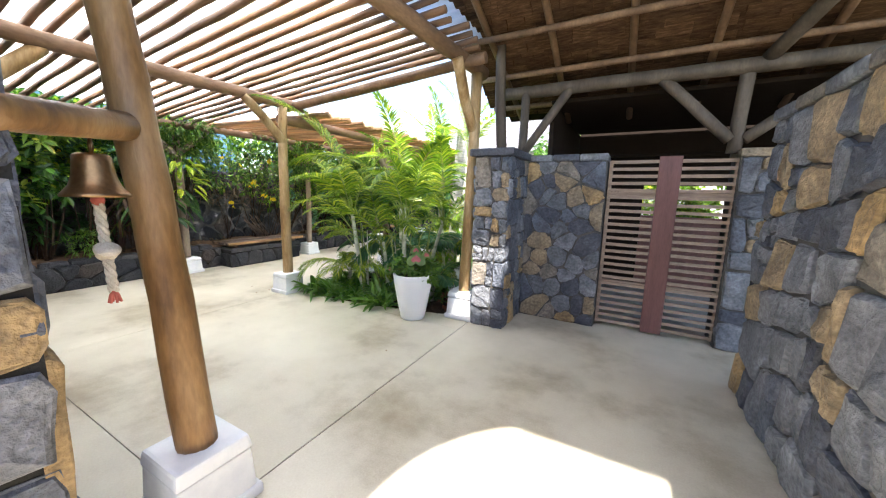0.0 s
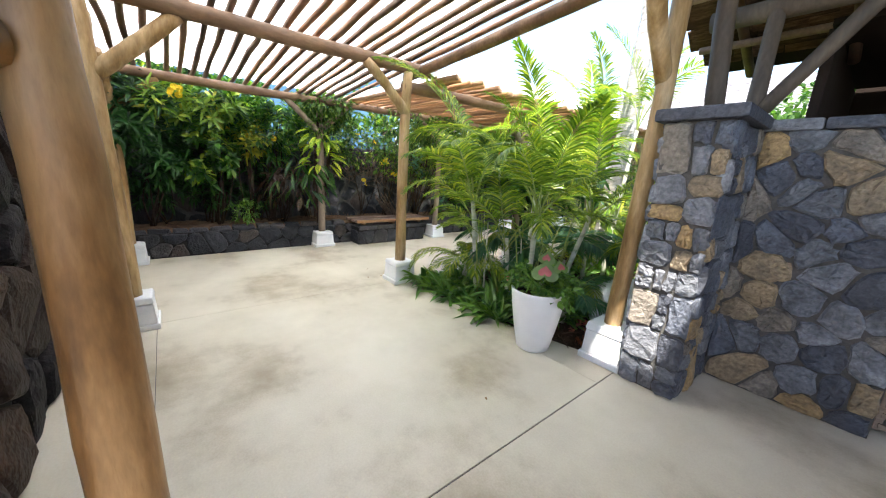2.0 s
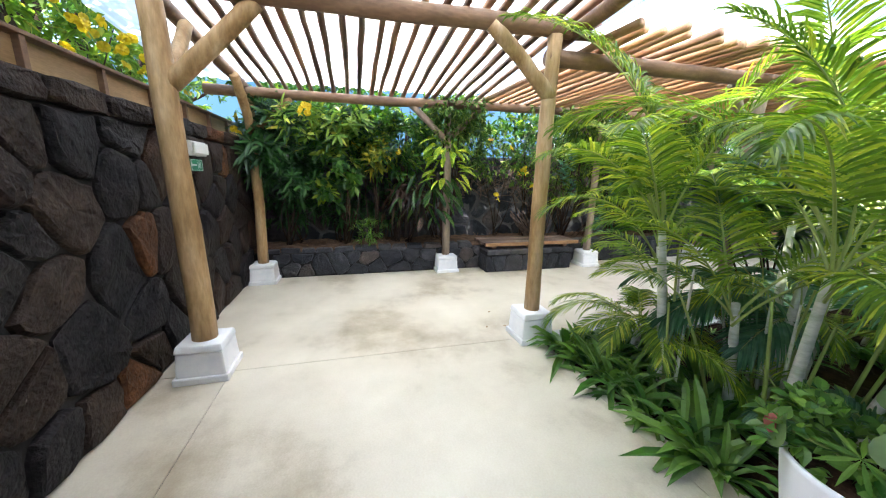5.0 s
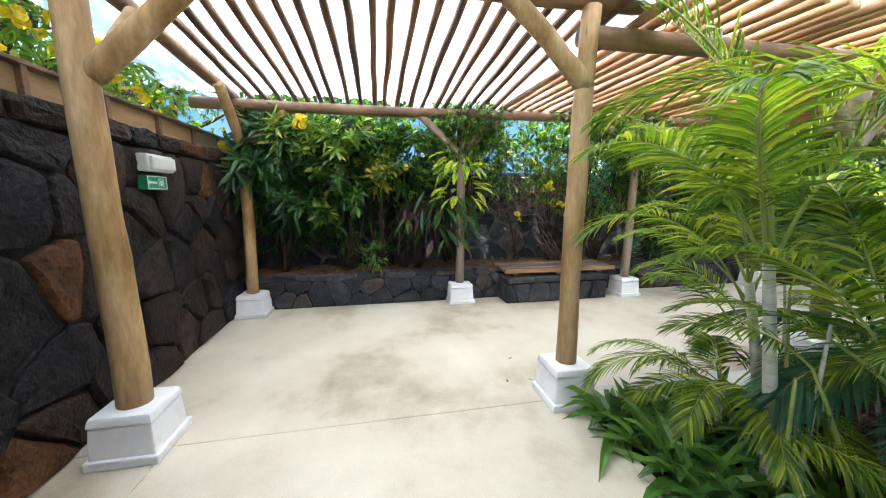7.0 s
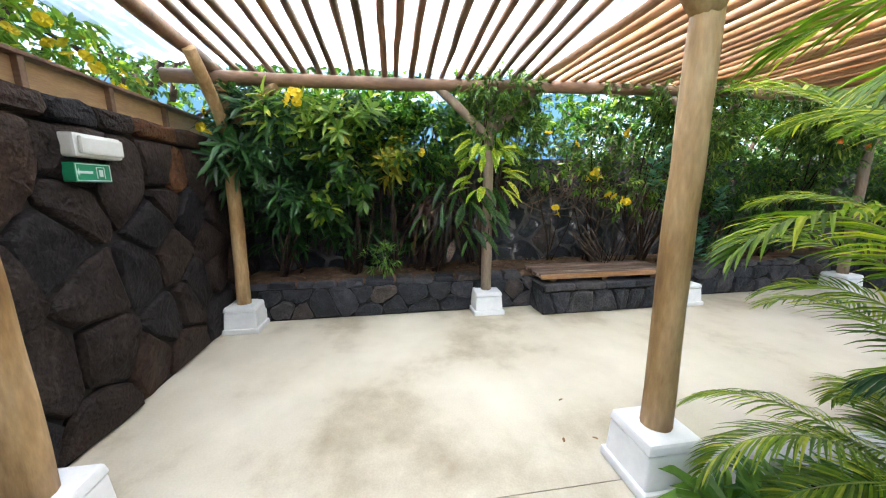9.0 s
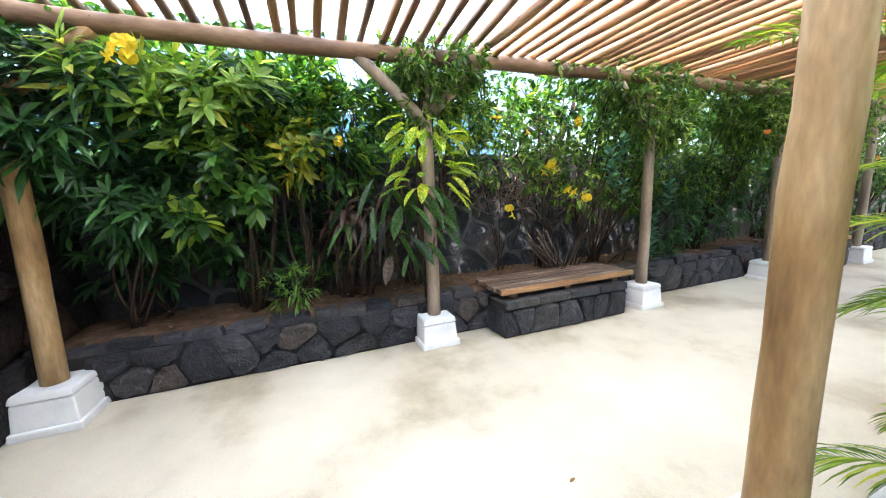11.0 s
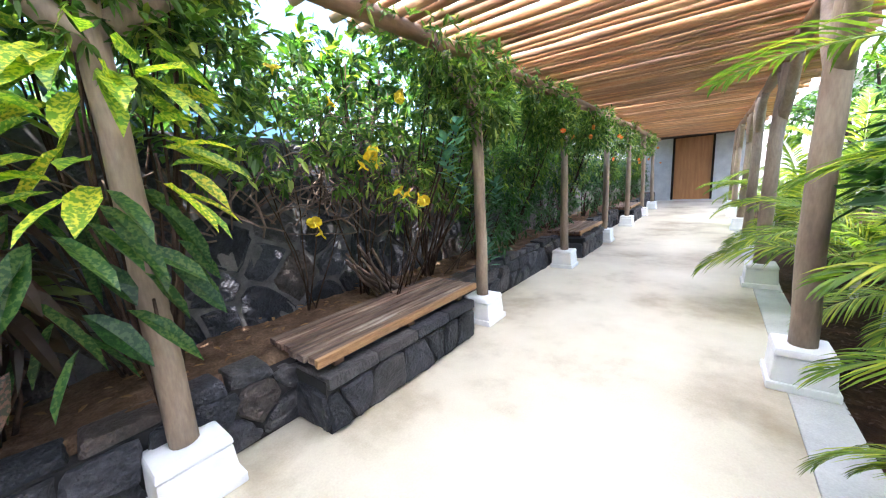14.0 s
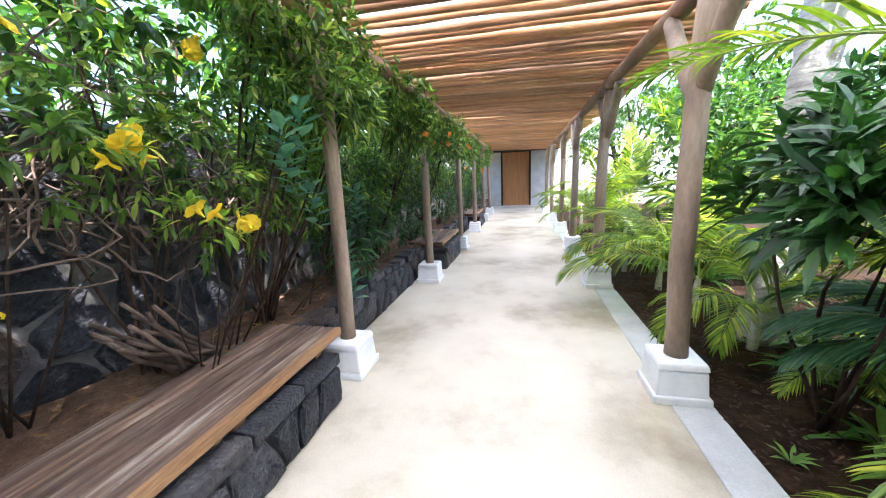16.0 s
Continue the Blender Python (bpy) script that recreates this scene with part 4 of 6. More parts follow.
lo = [corner.verts.new((x, y, 3.5)) for x, y in arc_xy]
hi = [corner.verts.new((x, y, 3.58)) for x, y in arc_xy]
corner.faces.new(lo[::-1])
corner.faces.new(hi)
for i in range(len(lo)):
    j = (i + 1) % len(lo)
    corner.faces.new((lo[i], lo[j], hi[j], hi[i]))
part("sun_patch_curve", corner, THATCH, sun_blocker)

# ---- far end: door, house ----
wall_10 = tagged(new("wall_10"), "rendered end wall round the walkway door", "wall", kind="structure")
part("masonry", box(-14.0, -6.42, 21.6, 21.9, -0.06, 3.3), EDGE_CONCRETE, wall_10)
part("masonry", box(-4.93, 6.0, 21.6, 21.9, -0.06, 3.3), EDGE_CONCRETE, wall_10)
part("masonry", box(-6.42, -4.93, 21.6, 21.9, 2.75, 3.3), EDGE_CONCRETE, wall_10)
door_1 = tagged(new("door_1"), "orange-brown varnished timber door, closed", "door", kind="structure")
part("leaf", box(-6.34, -5.01, 21.68, 21.74, 0.03, 2.7, 0.006), DOOR_WOOD, door_1)
part("frame", box(-6.42, -6.34, 21.58, 21.78, 0.0, 2.75, 0.006), DARK_WOOD_SHADE, door_1, "dark door frame")
part("frame", box(-5.01, -4.93, 21.58, 21.78, 0.0, 2.75, 0.006), DARK_WOOD_SHADE, door_1, "dark door frame")
part("frame", box(-6.34, -5.01, 21.58, 21.78, 2.7, 2.75, 0.006), DARK_WOOD_SHADE, door_1, "dark door frame")
part("sill", box(-6.5, -4.85, 21.5, 21.7, 0.0, 0.03, 0.006), EDGE_CONCRETE, door_1)
# Ceiling added past the battens to keep sun off the end wall.
door_shade = tagged(part("door_shade_roof", box(-7.6, -3.6, 18.32, 21.62, 2.72, 2.86), DARK_WOOD_SHADE, None), "dark ceiling added to shade the door and end wall", "roof", kind="structure")

# room behind the gate: near-black lean-to roof added to keep it dim under the tie beam
lean = tagged(part("dim_ceiling", box(-1.05, 4.2, 0, 2.35, 0, 0.04), DARK_WOOD_SHADE, None, "", pose(0, 4.62, 2.62, 0, 0, 0)), "near-black ceiling added for the shade behind the gate", "roof", kind="structure")
log("yard_rail", (-1.1, 4.9, 2.3), (4.0, 4.9, 2.46), 0.05, 0.05, LOG_GREY_SHADED, lean, 0.01, 6, 410)
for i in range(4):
    log("rail", (-0.95, 6.9, 1.6 + 0.2 * i), (2.6, 6.9, 1.62 + 0.2 * i), 0.03, 0.03, DARK_WOOD_SHADE, wall_7, 0.0, 5, 400 + i)


# ---- leaves ----
def leaves(base, way, up, length, width, droop, fold=0.12, rows=((0.3, 0.85), (0.62, 0.9))):
    """Many leaves at once: arrays of base points, directions, upward normals, sizes; each leaf is a folded, drooping blade."""
    base, way, up = np.asarray(base, float), np.asarray(way, float), np.asarray(up, float)
    k = len(base)
    length, width, droop = (np.broadcast_to(np.asarray(a, float), (k,)) for a in (length, width, droop))
    way = way / (np.linalg.norm(way, axis=1, keepdims=True) + 1e-9)
    side = np.cross(way, up)
    side /= np.linalg.norm(side, axis=1, keepdims=True) + 1e-9
    nrm = np.cross(side, way)
    cols = [base]
    for u, w in rows:
        c = base + way * (length * u)[:, None] - np.array([0, 0, 1.0]) * (droop * length * u * u)[:, None]
        cols += [c + side * (width * w / 2)[:, None] + nrm * (fold * width)[:, None], c, c - side * (width * w / 2)[:, None] + nrm * (fold * width)[:, None]]
    cols.append(base + way * length[:, None] - np.array([0, 0, 1.0]) * (droop * length)[:, None])
    nv = len(cols)
    v = np.stack(cols, 1).reshape(-1, 3)
    f1 = [(0, 2, 1), (0, 3, 2)]
    for i in range(len(rows) - 1):
        a, b = 1 + 3 * i, 4 + 3 * i
        f1 += [(a, a + 1, b + 1, b), (a + 1, a + 2, b + 2, b + 1)]
    a, t = nv - 4, nv - 1
    f1 += [(a, a + 1, t), (a + 1, a + 2, t)]
    faces = [tuple(i + j * nv for i in q) for j in range(k) for q in f1]
    return v, faces


def join_np(chunks):
    vs, fs, off = [], [], 0
    for v, f in chunks:
        vs.append(np.asarray(v, float).reshape(-1, 3))
        fs += [tuple(i + off for i in q) for q in f]
        off += len(vs[-1])
    return np.concatenate(vs), fs


def unit(rng, n):
    v = rng.normal(size=(n, 3))
    return v / np.linalg.norm(v, axis=1, keepdims=True)


def crown(blobs, sprigs, per, length, width, seed, droop=0.25, shell=0.45, gaps=0.05, outward=0.8, spread=0.9, hang=0.0):
    """Leaf sprigs spread through ellipsoids, with gaps by noise. blobs: (x, y, z, rx, ry, rz)."""
    rng = np.random.default_rng(seed)
    size = np.array([b[3] * b[4] + b[4] * b[5] + b[3] * b[5] for b in blobs])
    pick = rng.choice(len(blobs), sprigs, p=size / size.sum())
    bl = np.array([b[:6] for b in blobs])[pick]
    d = unit(rng, sprigs)
    r = rng.uniform(0, 1, sprigs) ** shell
    lump = np.array([noise.noise(Vector(p) * 2.3 + Vector((seed, 0, 0))) for p in bl[:, :3] + d * bl[:, 3:]])
    r *= 1 + 0.35 * lump
    pos = bl[:, :3] + d * bl[:, 3:] * r[:, None]
    keep = np.array([noise.noise(Vector(p) * 3.4 + Vector((0, seed, 0))) > gaps - 0.35 for p in pos])
    pos, d = pos[keep], d[keep]
    way = d * outward + unit(rng, len(pos)) * 0.7 + np.array([0, 0, 0.25 - hang])
    way /= np.linalg.norm(way, axis=1, keepdims=True)
    base = np.repeat(pos, per, 0)
    w = np.repeat(way, per, 0)
    off = rng.uniform(0, 1, len(base))
    lw = w + unit(rng, len(base)) * spread
    base = base + w * (off * length * 0.9)[:, None]
    up = np.array([0, 0, 1.0]) + unit(rng, len(base)) * 0.6
    L = length * rng.uniform(0.6, 1.15, len(base))
    return leaves(base, lw, up, L, L * width * rng.uniform(0.8, 1.15, len(base)), droop * rng.uniform(0.3, 1.6, len(base)))


def arc(a, b, n=7, sag=0.1, rnd=R):
    a, b = Vector(a), Vector(b)
    s = Vector((rnd.uniform(-1, 1), rnd.uniform(-1, 1), rnd.uniform(-0.6, 1))) * sag
    return [a.lerp(b, i / (n - 1)) + s * math.sin(math.pi * i / (n - 1)) + Vector((rnd.uniform(-1, 1), rnd.uniform(-1, 1), rnd.uniform(-1, 1))) * sag * 0.08 for i in range(n)]


def stem_parts(ob, paths, r0, r1, mat, name="stem"):
    for i, p in enumerate(paths):
        put(name, mesh(name, *tube(p, [r0 + (r1 - r0) * k / (len(p) - 1) for k in range(len(p))], 6, 0.1, i), mat), ob)


def shrub(root, blobs, sprigs, per, length, width, mat, seed, label, category="shrub", name="shrub", trunk=0.013, stem_n=7, group="", **kw):
    ob = tagged(new(name), label, category, group)
    ob.location = root
    rnd = random.Random(seed)
    rel = [(b[0] - root[0], b[1] - root[1], b[2] - root[2], *b[3:]) for b in blobs]
    paths = []
    for i in range(stem_n):
        b = rnd.choice(rel)
        paths.append(arc((rnd.uniform(-0.06, 0.06), rnd.uniform(-0.06, 0.06), -0.03), (b[0] + rnd.uniform(-0.6, 0.6) * b[3], b[1] + rnd.uniform(-0.6, 0.6) * b[4], b[2] + rnd.uniform(-0.2, 0.7) * b[5]), 8, 0.12, rnd))
    stem_parts(ob, paths, trunk, trunk * 0.4, TWIG)
    put("foliage", mesh("foliage", *crown(rel, sprigs, per, length, width, seed, **kw), mat, smooth=False), ob)
    return ob


def whorls(blobs, count, per, length, width, seed, droop=0.3, front=(0.6, 0.0, 0.35)):
    """Leaf rosettes at the shoot tips over the outer side of ellipsoids."""
    rng = np.random.default_rng(seed)
    size = np.array([b[3] * b[4] + b[4] * b[5] + b[3] * b[5] for b in blobs])
    bl = np.array([b[:6] for b in blobs])[rng.choice(len(blobs), count, p=size / size.sum())]
    d = unit(rng, count) + np.array(front)
    d /= np.linalg.norm(d, axis=1, keepdims=True)
    tip = bl[:, :3] + d * bl[:, 3:] * rng.uniform(0.6, 1.15, (count, 1))
    axis = d * 0.7 + np.array([0.1, 0, 0.6]) + unit(rng, count) * 0.35
    axis /= np.linalg.norm(axis, axis=1, keepdims=True)
    side = np.cross(axis, unit(rng, count))
    side /= np.linalg.norm(side, axis=1, keepdims=True)
    other = np.cross(axis, side)
    k = np.arange(per)
    ang = np.tile(k * 2.4, count) + np.repeat(rng.uniform(0, 6, count), per)
    lift = np.tile(0.1 + 0.9 * k / per, count) + rng.normal(size=count * per) * 0.12
    A, S_, O = (np.repeat(a, per, 0) for a in (axis, side, other))
    way = S_ * np.cos(ang)[:, None] + O * np.sin(ang)[:, None] + A * lift[:, None]
    base = np.repeat(tip, per, 0) - A * (length * 0.5 * (1 - np.tile(k / per, count)))[:, None]
    L = length * rng.uniform(0.7, 1.15, count * per) * np.repeat(rng.uniform(0.75, 1.2, count), per)
    return leaves(base, way, A + unit(rng, count * per) * 0.2, L, L * width * rng.uniform(0.85, 1.15, count * per), droop * rng.uniform(0.3, 1.6, count * per), 0.14, ((0.2, 0.6), (0.5, 1.0), (0.8, 0.7)))


def rosettes(ob, blobs, count, per, length, width, mat, seed, **kw):
    o = ob.location
    put("foliage", mesh("foliage", *whorls([(b[0] - o[0], b[1] - o[1], b[2] - o[2], *b[3:]) for b in blobs], count, per, length, width, seed, **kw), mat, smooth=False), ob)


def flower_mesh(name, size, mat, seed):
    rng = np.random.default_rng(seed)
    a = np.arange(5) * 2 * math.pi / 5
    way = np.stack([np.cos(a), np.sin(a), np.full(5, 0.45)], 1)
    v1 = leaves(np.zeros((5, 3)), way, np.tile((0, 0, 1.0), (5, 1)), size, size * 1.05, 0.1, -0.12, ((0.35, 0.6), (0.7, 1.0), (0.92, 0.75)))
    c = lathe([(size * 0.05, -size * 0.7), (size * 0.1, -size * 0.4), (size * 0.22, 0.0), (size * 0.3, size * 0.12)], 10)
    return mesh(name, *join_np([v1, c]), mat, smooth=False)


def lathe(profile, seg=40):
    v, f = [], []
    for r, z in profile:
        for k in range(seg):
            a = 2 * math.pi * k / seg
            v.append((r * math.cos(a), r * math.sin(a), z))
    for i in range(len(profile) - 1):
        for k in range(seg):
            a, b = i * seg + k, i * seg + (k + 1) % seg
            f.append((a, b, b + seg, a + seg))
    f.append(tuple(range(seg - 1, -1, -1)))
    f.append(tuple(range((len(profile) - 1) * seg, len(profile) * seg)))
    return v, f


FLOWER = flower_mesh("flower", 0.05, PETAL, 1)
FLOWER_O = flower_mesh("flower", 0.04, PETAL_ORANGE, 2)


def flowers(ob, places, me=None, seed=0):
    rnd = random.Random(seed)
    o = Vector(ob.location)
    for p in places:
        put("flower", me or FLOWER, ob, pose(*(Vector(p) - o), rnd.uniform(-60, 60), rnd.uniform(20, 90), rnd.uniform(0, 360)), "trumpet flower")


# ---- palms ----
def frond_mesh(L, tilt, arch, n, leaf, width, seed, mat=None, vee=0.35):
    """A feather frond: base at the origin, heading +x, rising by tilt degrees and bending over by arch degrees."""
    rng = np.random.default_rng(seed)
    N = 26
    pts, tan = [np.zeros(3)], []
    for i in range(N):
        a = radians(tilt - arch * (i / N) ** 1.3)
        t = np.array([math.cos(a), 0.04 * math.sin(3 * i / N + seed), math.sin(a)])
        tan.append(t)
        pts.append(pts[-1] + t * L / N)
    pts = np.array(pts)
    tan = np.array(tan + [tan[-1]])
    rv, rf = tube([tuple(p) for p in pts], [0.011 * (1 - 0.85 * i / N) for i in range(N + 1)], 6, 0.0, seed)
    s = np.linspace(0.24, 0.985, n)
    chunks = [(rv, rf)]
    for sg in (-1, 1):
        ss = np.clip(s + rng.uniform(-0.002, 0.002, n), 0, 0.99)
        idx = ss * N
        i0 = idx.astype(int)
        fr = (idx - i0)[:, None]
        p = pts[i0] * (1 - fr) + pts[i0 + 1] * fr
        t = tan[i0]
        side = np.array([0, sg, 0.0])
        nrm = np.cross(t, np.array([0, 1.0, 0]))
        nrm *= np.sign(nrm[:, 2:3] + 1e-6)
        al = np.radians(68 - 44 * ss)[:, None]
        way = t * np.cos(al) + side * np.sin(al) + nrm * vee * rng.uniform(0.8, 1.2, (n, 1)) + rng.normal(size=(n, 3)) * 0.025
        ln_ = leaf * np.clip(np.sin(np.pi * (0.16 + 0.8 * ss)) ** 0.7, 0.25, 1) * rng.uniform(0.88, 1.1, n)
        chunks.append(leaves(p, way, nrm, ln_, width * rng.uniform(0.88, 1.12, n), rng.uniform(0.35, 0.6, n), 0.18, ((0.2, 0.9), (0.5, 1.0), (0.8, 0.6))))
    v, f = join_np(chunks)
    ids = [0] * len(rf) + [1] * (len(f) - len(rf))
    return mesh("frond", v, f, [RACHIS, mat or PALM_LEAF], smooth=False, ids=ids)


FR_UP = [frond_mesh(1.8, 80, 50, 46, 0.44, 0.024, 1, vee=0.4), frond_mesh(1.65, 76, 66, 44, 0.42, 0.022, 2, vee=0.35), frond_mesh(1.9, 78, 76, 48, 0.46, 0.024, 3, vee=0.4)]
FR_MID = [frond_mesh(1.65, 62, 95, 46, 0.42, 0.021, 4, vee=0.3), frond_mesh(1.55, 56, 88, 44, 0.4, 0.021, 5, vee=0.35), frond_mesh(1.75, 64, 112, 48, 0.44, 0.022, 6, vee=0.3)]
FR_LOW = [frond_mesh(1.3, 46, 95, 42, 0.36, 0.018, 7, vee=0.25), frond_mesh(1.15, 36, 85, 40, 0.34, 0.018, 8, vee=0.3), frond_mesh(1.4, 52, 115, 44, 0.36, 0.018, 9, vee=0.25)]
FR_BLUE = [frond_mesh(1.5, 55, 95, 50, 0.46, 0.028, 10, PALM_BLUE, 0.05), frond_mesh(1.35, 48, 95, 48, 0.42, 0.026, 11, PALM_BLUE, 0.05)]


def palm(x, y, stem_list, fronds, label, name="areca_palm", z=-0.02, stem_r=0.03):
    """stem_list: (dx, dy, lean x, lean y, height); fronds: (stem index, variants, azimuth, scale, extra tilt, drop)."""
    ob = tagged(new(name), label, "palm", "garden palms")
    ob.location = (x, y, z)
    tops = []
    for i, (dx, dy, lx, ly, h) in enumerate(stem_list):
        pts = [(dx + lx * (k / 6) ** 1.3, dy + ly * (k / 6) ** 1.3, -0.05 + (h + 0.05) * k / 6) for k in range(7)]
        put("stem", mesh("stem", *tube(pts, [stem_r * (1.15 - 0.4 * k / 6) for k in range(7)], 10, 0.06, i + int(x * 10)), STEM_PALE), ob)
        tops.append(Vector(pts[-1]))
    for (i, var, az, sc, tl, drop) in fronds:
        put("frond", R.choice(var), ob, Matrix.Translation(tops[i] - Vector((0, 0, drop))) @ pose(0, 0, 0, R.uniform(-14, 14), -tl, az) @ Matrix.Scale(sc, 4))
    return ob


# the large clump between the first bay and the garden
stem_list = [(-0.25, -0.4, -0.06, -0.12, 1.2), (0.1, 0.1, 0.05, 0.05, 1.35), (0.35, -0.2, 0.1, -0.1, 1.1), (-0.05, 0.3, -0.15, 0.2, 1.25), (0.45, 0.25, 0.25, 0.1, 1.15), (-0.5, -0.1, -0.15, -0.05, 1.0), (0.05, -0.15, 0.02, -0.15, 0.8)]
fr = []
for i in range(7):
    a0 = R.uniform(0, 360)
    for k in range(5):
        var = (FR_MID, FR_UP, FR_MID, FR_MID, FR_LOW)[k]
        az = (a0 + k * 137 + R.uniform(-20, 20)) % 360
        near = 165 < az < 310
        fr.append((i, var, az, R.uniform(0.68, 0.82) if near else R.uniform(0.75, 0.95), R.uniform(2, 12) if near else R.uniform(-6, 6), R.uniform(0.0, 0.15)))
# fronds that reach over the floor and up to the battens
fr += [(0, FR_UP, 200, 1.0, 0, 0.0), (0, FR_UP, 222, 1.0, 4, -0.1), (2, FR_MID, 285, 0.8, 8, 0.0), (5, FR_UP, 174, 0.95, -24, -0.15), (5, FR_UP, 150, 0.9, -20, -0.1), (5, FR_MID, 188, 0.66, -4, 0.1), (2, FR_UP, 320, 0.8, 2, 0.1), (1, FR_UP, 280, 0.9, 6, 0.0), (4, FR_UP, 300, 0.85, 4, 0.0)]
fr += [(2, FR_MID, 214, 1.1, 2, -0.1), (4, FR_MID, 206, 1.15, 4, -0.15)]
fr += [(5, FR_LOW, 172, 0.72, 4, 0.35), (5, FR_LOW, 196, 0.6, 10, 0.25), (3, FR_LOW, 165, 0.8, 6, 0.3)]
for k in range(13):
    fr.append((R.randrange(7), FR_LOW, R.uniform(0, 360), R.uniform(0.4, 0.6), R.uniform(-15, 5), R.uniform(0.5, 0.95)))
clump = palm(-3.22, 4.25, stem_list, fr, "lush bright green areca palm clump with pale ringed stems")


rnd = random.Random(66)
for i in range(18):
    dx, dy, lx, ly, h = stem_list[i % 7]
    a = rnd.uniform(0, 2 * math.pi)
    foot = (dx + 0.09 * math.cos(a), dy + 0.09 * math.sin(a), -0.03)
    tip = (dx + (0.15 + 0.16 * rnd.random()) * math.cos(a) + lx, dy + (0.15 + 0.16 * rnd.random()) * math.sin(a) + ly, rnd.uniform(0.75, 1.25))
    pts = [Vector(foot).lerp(Vector(tip), k / 5) + Vector((0, 0, 0.06 * math.sin(math.pi * k / 5))) for k in range(6)]
    put("cane", mesh("cane", *tube([tuple(p) for p in pts], [0.014 - 0.0016 * k for k in range(6)], 7, 0.05, i), RACHIS if i % 3 else STEM_PALE), clump)
    put("frond", rnd.choice(FR_LOW if i % 2 else FR_MID), clump, Matrix.Translation(pts[-1]) @ pose(0, 0, 0, rnd.uniform(-10, 10), -rnd.uniform(8, 26), math.degrees(a)) @ Matrix.Scale(rnd.uniform(0.38, 0.55), 4)) if i % 2 else None


def young_palm(x, y, n, scale, var, seed, label="young green feather palm in the mulch"):
    rnd = random.Random(seed)
    st = [(0, 0, 0.03, 0.03, 0.3 * scale + 0.1)]
    return palm(x, y, st, [(0, rnd.choice(var), k * 360 / n + rnd.uniform(-20, 20), scale * rnd.uniform(0.8, 1.1), rnd.uniform(-8, 10), 0.05) for k in range(n)], label, "young_palm", stem_r=0.035)


young_palm(-2.45, 4.15, 7, 0.5, [FR_BLUE, FR_BLUE], 21, "small dark blue-green feather palm among the strap plants")
young_palm(-3.28, 4.95, 10, 0.98, [FR_BLUE, FR_BLUE], 1, "dark blue-green feather palm beside the walkway")
young_palm(-3.75, 7.1, 10, 1.05, [FR_MID, FR_LOW], 2)
young_palm(-3.9, 8.9, 9, 0.95, [FR_MID, FR_LOW], 3)
young_palm(-3.8, 10.9, 9, 1.05, [FR_MID, FR_UP], 4)
young_palm(-3.85, 13.2, 9, 1.0, [FR_MID, FR_LOW], 5)
young_palm(-3.8, 15.6, 9, 1.0, [FR_MID, FR_LOW], 6)
young_palm(-2.6, 7.6, 10, 1.3, [FR_MID, FR_UP], 7)
young_palm(-2.2, 10.2, 10, 1.4, [FR_MID, FR_UP], 8)
young_palm(-3.95, 4.05, 9, 0.68, [FR_LOW, FR_LOW], 12, "low bright green feather palm at the floor edge")
young_palm(-1.9, 5.7, 9, 1.0, [FR_MID, FR_LOW], 9)
young_palm(-2.9, 12.6, 10, 1.4, [FR_MID, FR_UP], 10)
young_palm(-3.6, 6.45, 9, 0.75, [FR_LOW, FR_MID], 11)
young_palm(-3.5, 5.75, 8, 0.45, [FR_LOW, FR_LOW], 13)
young_palm(-3.75, 8.0, 9, 0.85, [FR_MID, FR_LOW], 14)
palm(-3.2, 5.9, [(0, 0, -0.1, -0.1, 1.9), (0.25, 0.1, 0.1, 0.1, 2.2)], [(i, v, a, 0.85, 8, 0.0) for i, v, a in ((0, FR_UP, 205), (0, FR_UP, 130), (0, FR_UP, 255), (0, FR_MID, 300), (1, FR_UP, 60), (1, FR_MID, 160), (1, FR_MID, 340), (1, FR_UP, 210))], "tall areca palm leaning towards the walkway")

# tall ringed palm trunk
tall = tagged(new("tall_palm"), "tall palm with a pale ringed grey trunk", "palm", "garden palms")
tall.location = (-3.4, 6.7, -0.05)
pts, rad = [], []
for i in range(90):
    z = i * 7.0 / 89
    pts.append((0.06 * math.sin(z * 0.4) + 0.03 * z, 0.06 * z / 7, z))
    rad.append((0.15 - 0.05 * min(1, z / 7)) * (1.0 + (0.07 if i % 3 == 0 else 0.0)) + (0.05 * max(0, 1 - z / 0.4)))
put("trunk", mesh("trunk", *tube(pts, rad, 16, 0.04, 3), BARK), tall)
for k in range(14):
    put("frond", R.choice(FR_MID), tall, Matrix.Translation((0.03, 0.06, 6.95)) @ pose(0, 0, 0, R.uniform(-10, 10), R.uniform(-15, 10), k * 26) @ Matrix.Scale(1.5, 4))

# ---- strap-leaved ground cover ----
def strap_mesh(seed, n=22, L=0.5):
    rng = np.random.default_rng(seed)
    a = rng.uniform(0, 2 * math.pi, n)
    el = rng.uniform(0.3, 1.25, n)
    way = np.stack([np.cos(a) * np.cos(el), np.sin(a) * np.cos(el), np.sin(el)], 1)
    base = np.stack([np.cos(a) * 0.03, np.sin(a) * 0.03, np.zeros(n)], 1)
    v, f = leaves(base, way, np.tile((0, 0, 1.0), (n, 1)) + rng.normal(size=(n, 3)) * 0.15, L * rng.uniform(0.6, 1.15, n), 0.055 * rng.uniform(0.8, 1.2, n), rng.uniform(0.25, 0.7, n), 0.2, ((0.15, 0.75), (0.4, 1.0), (0.7, 0.85)))
    return mesh("strap_leaves", v, f, STRAP, smooth=False)


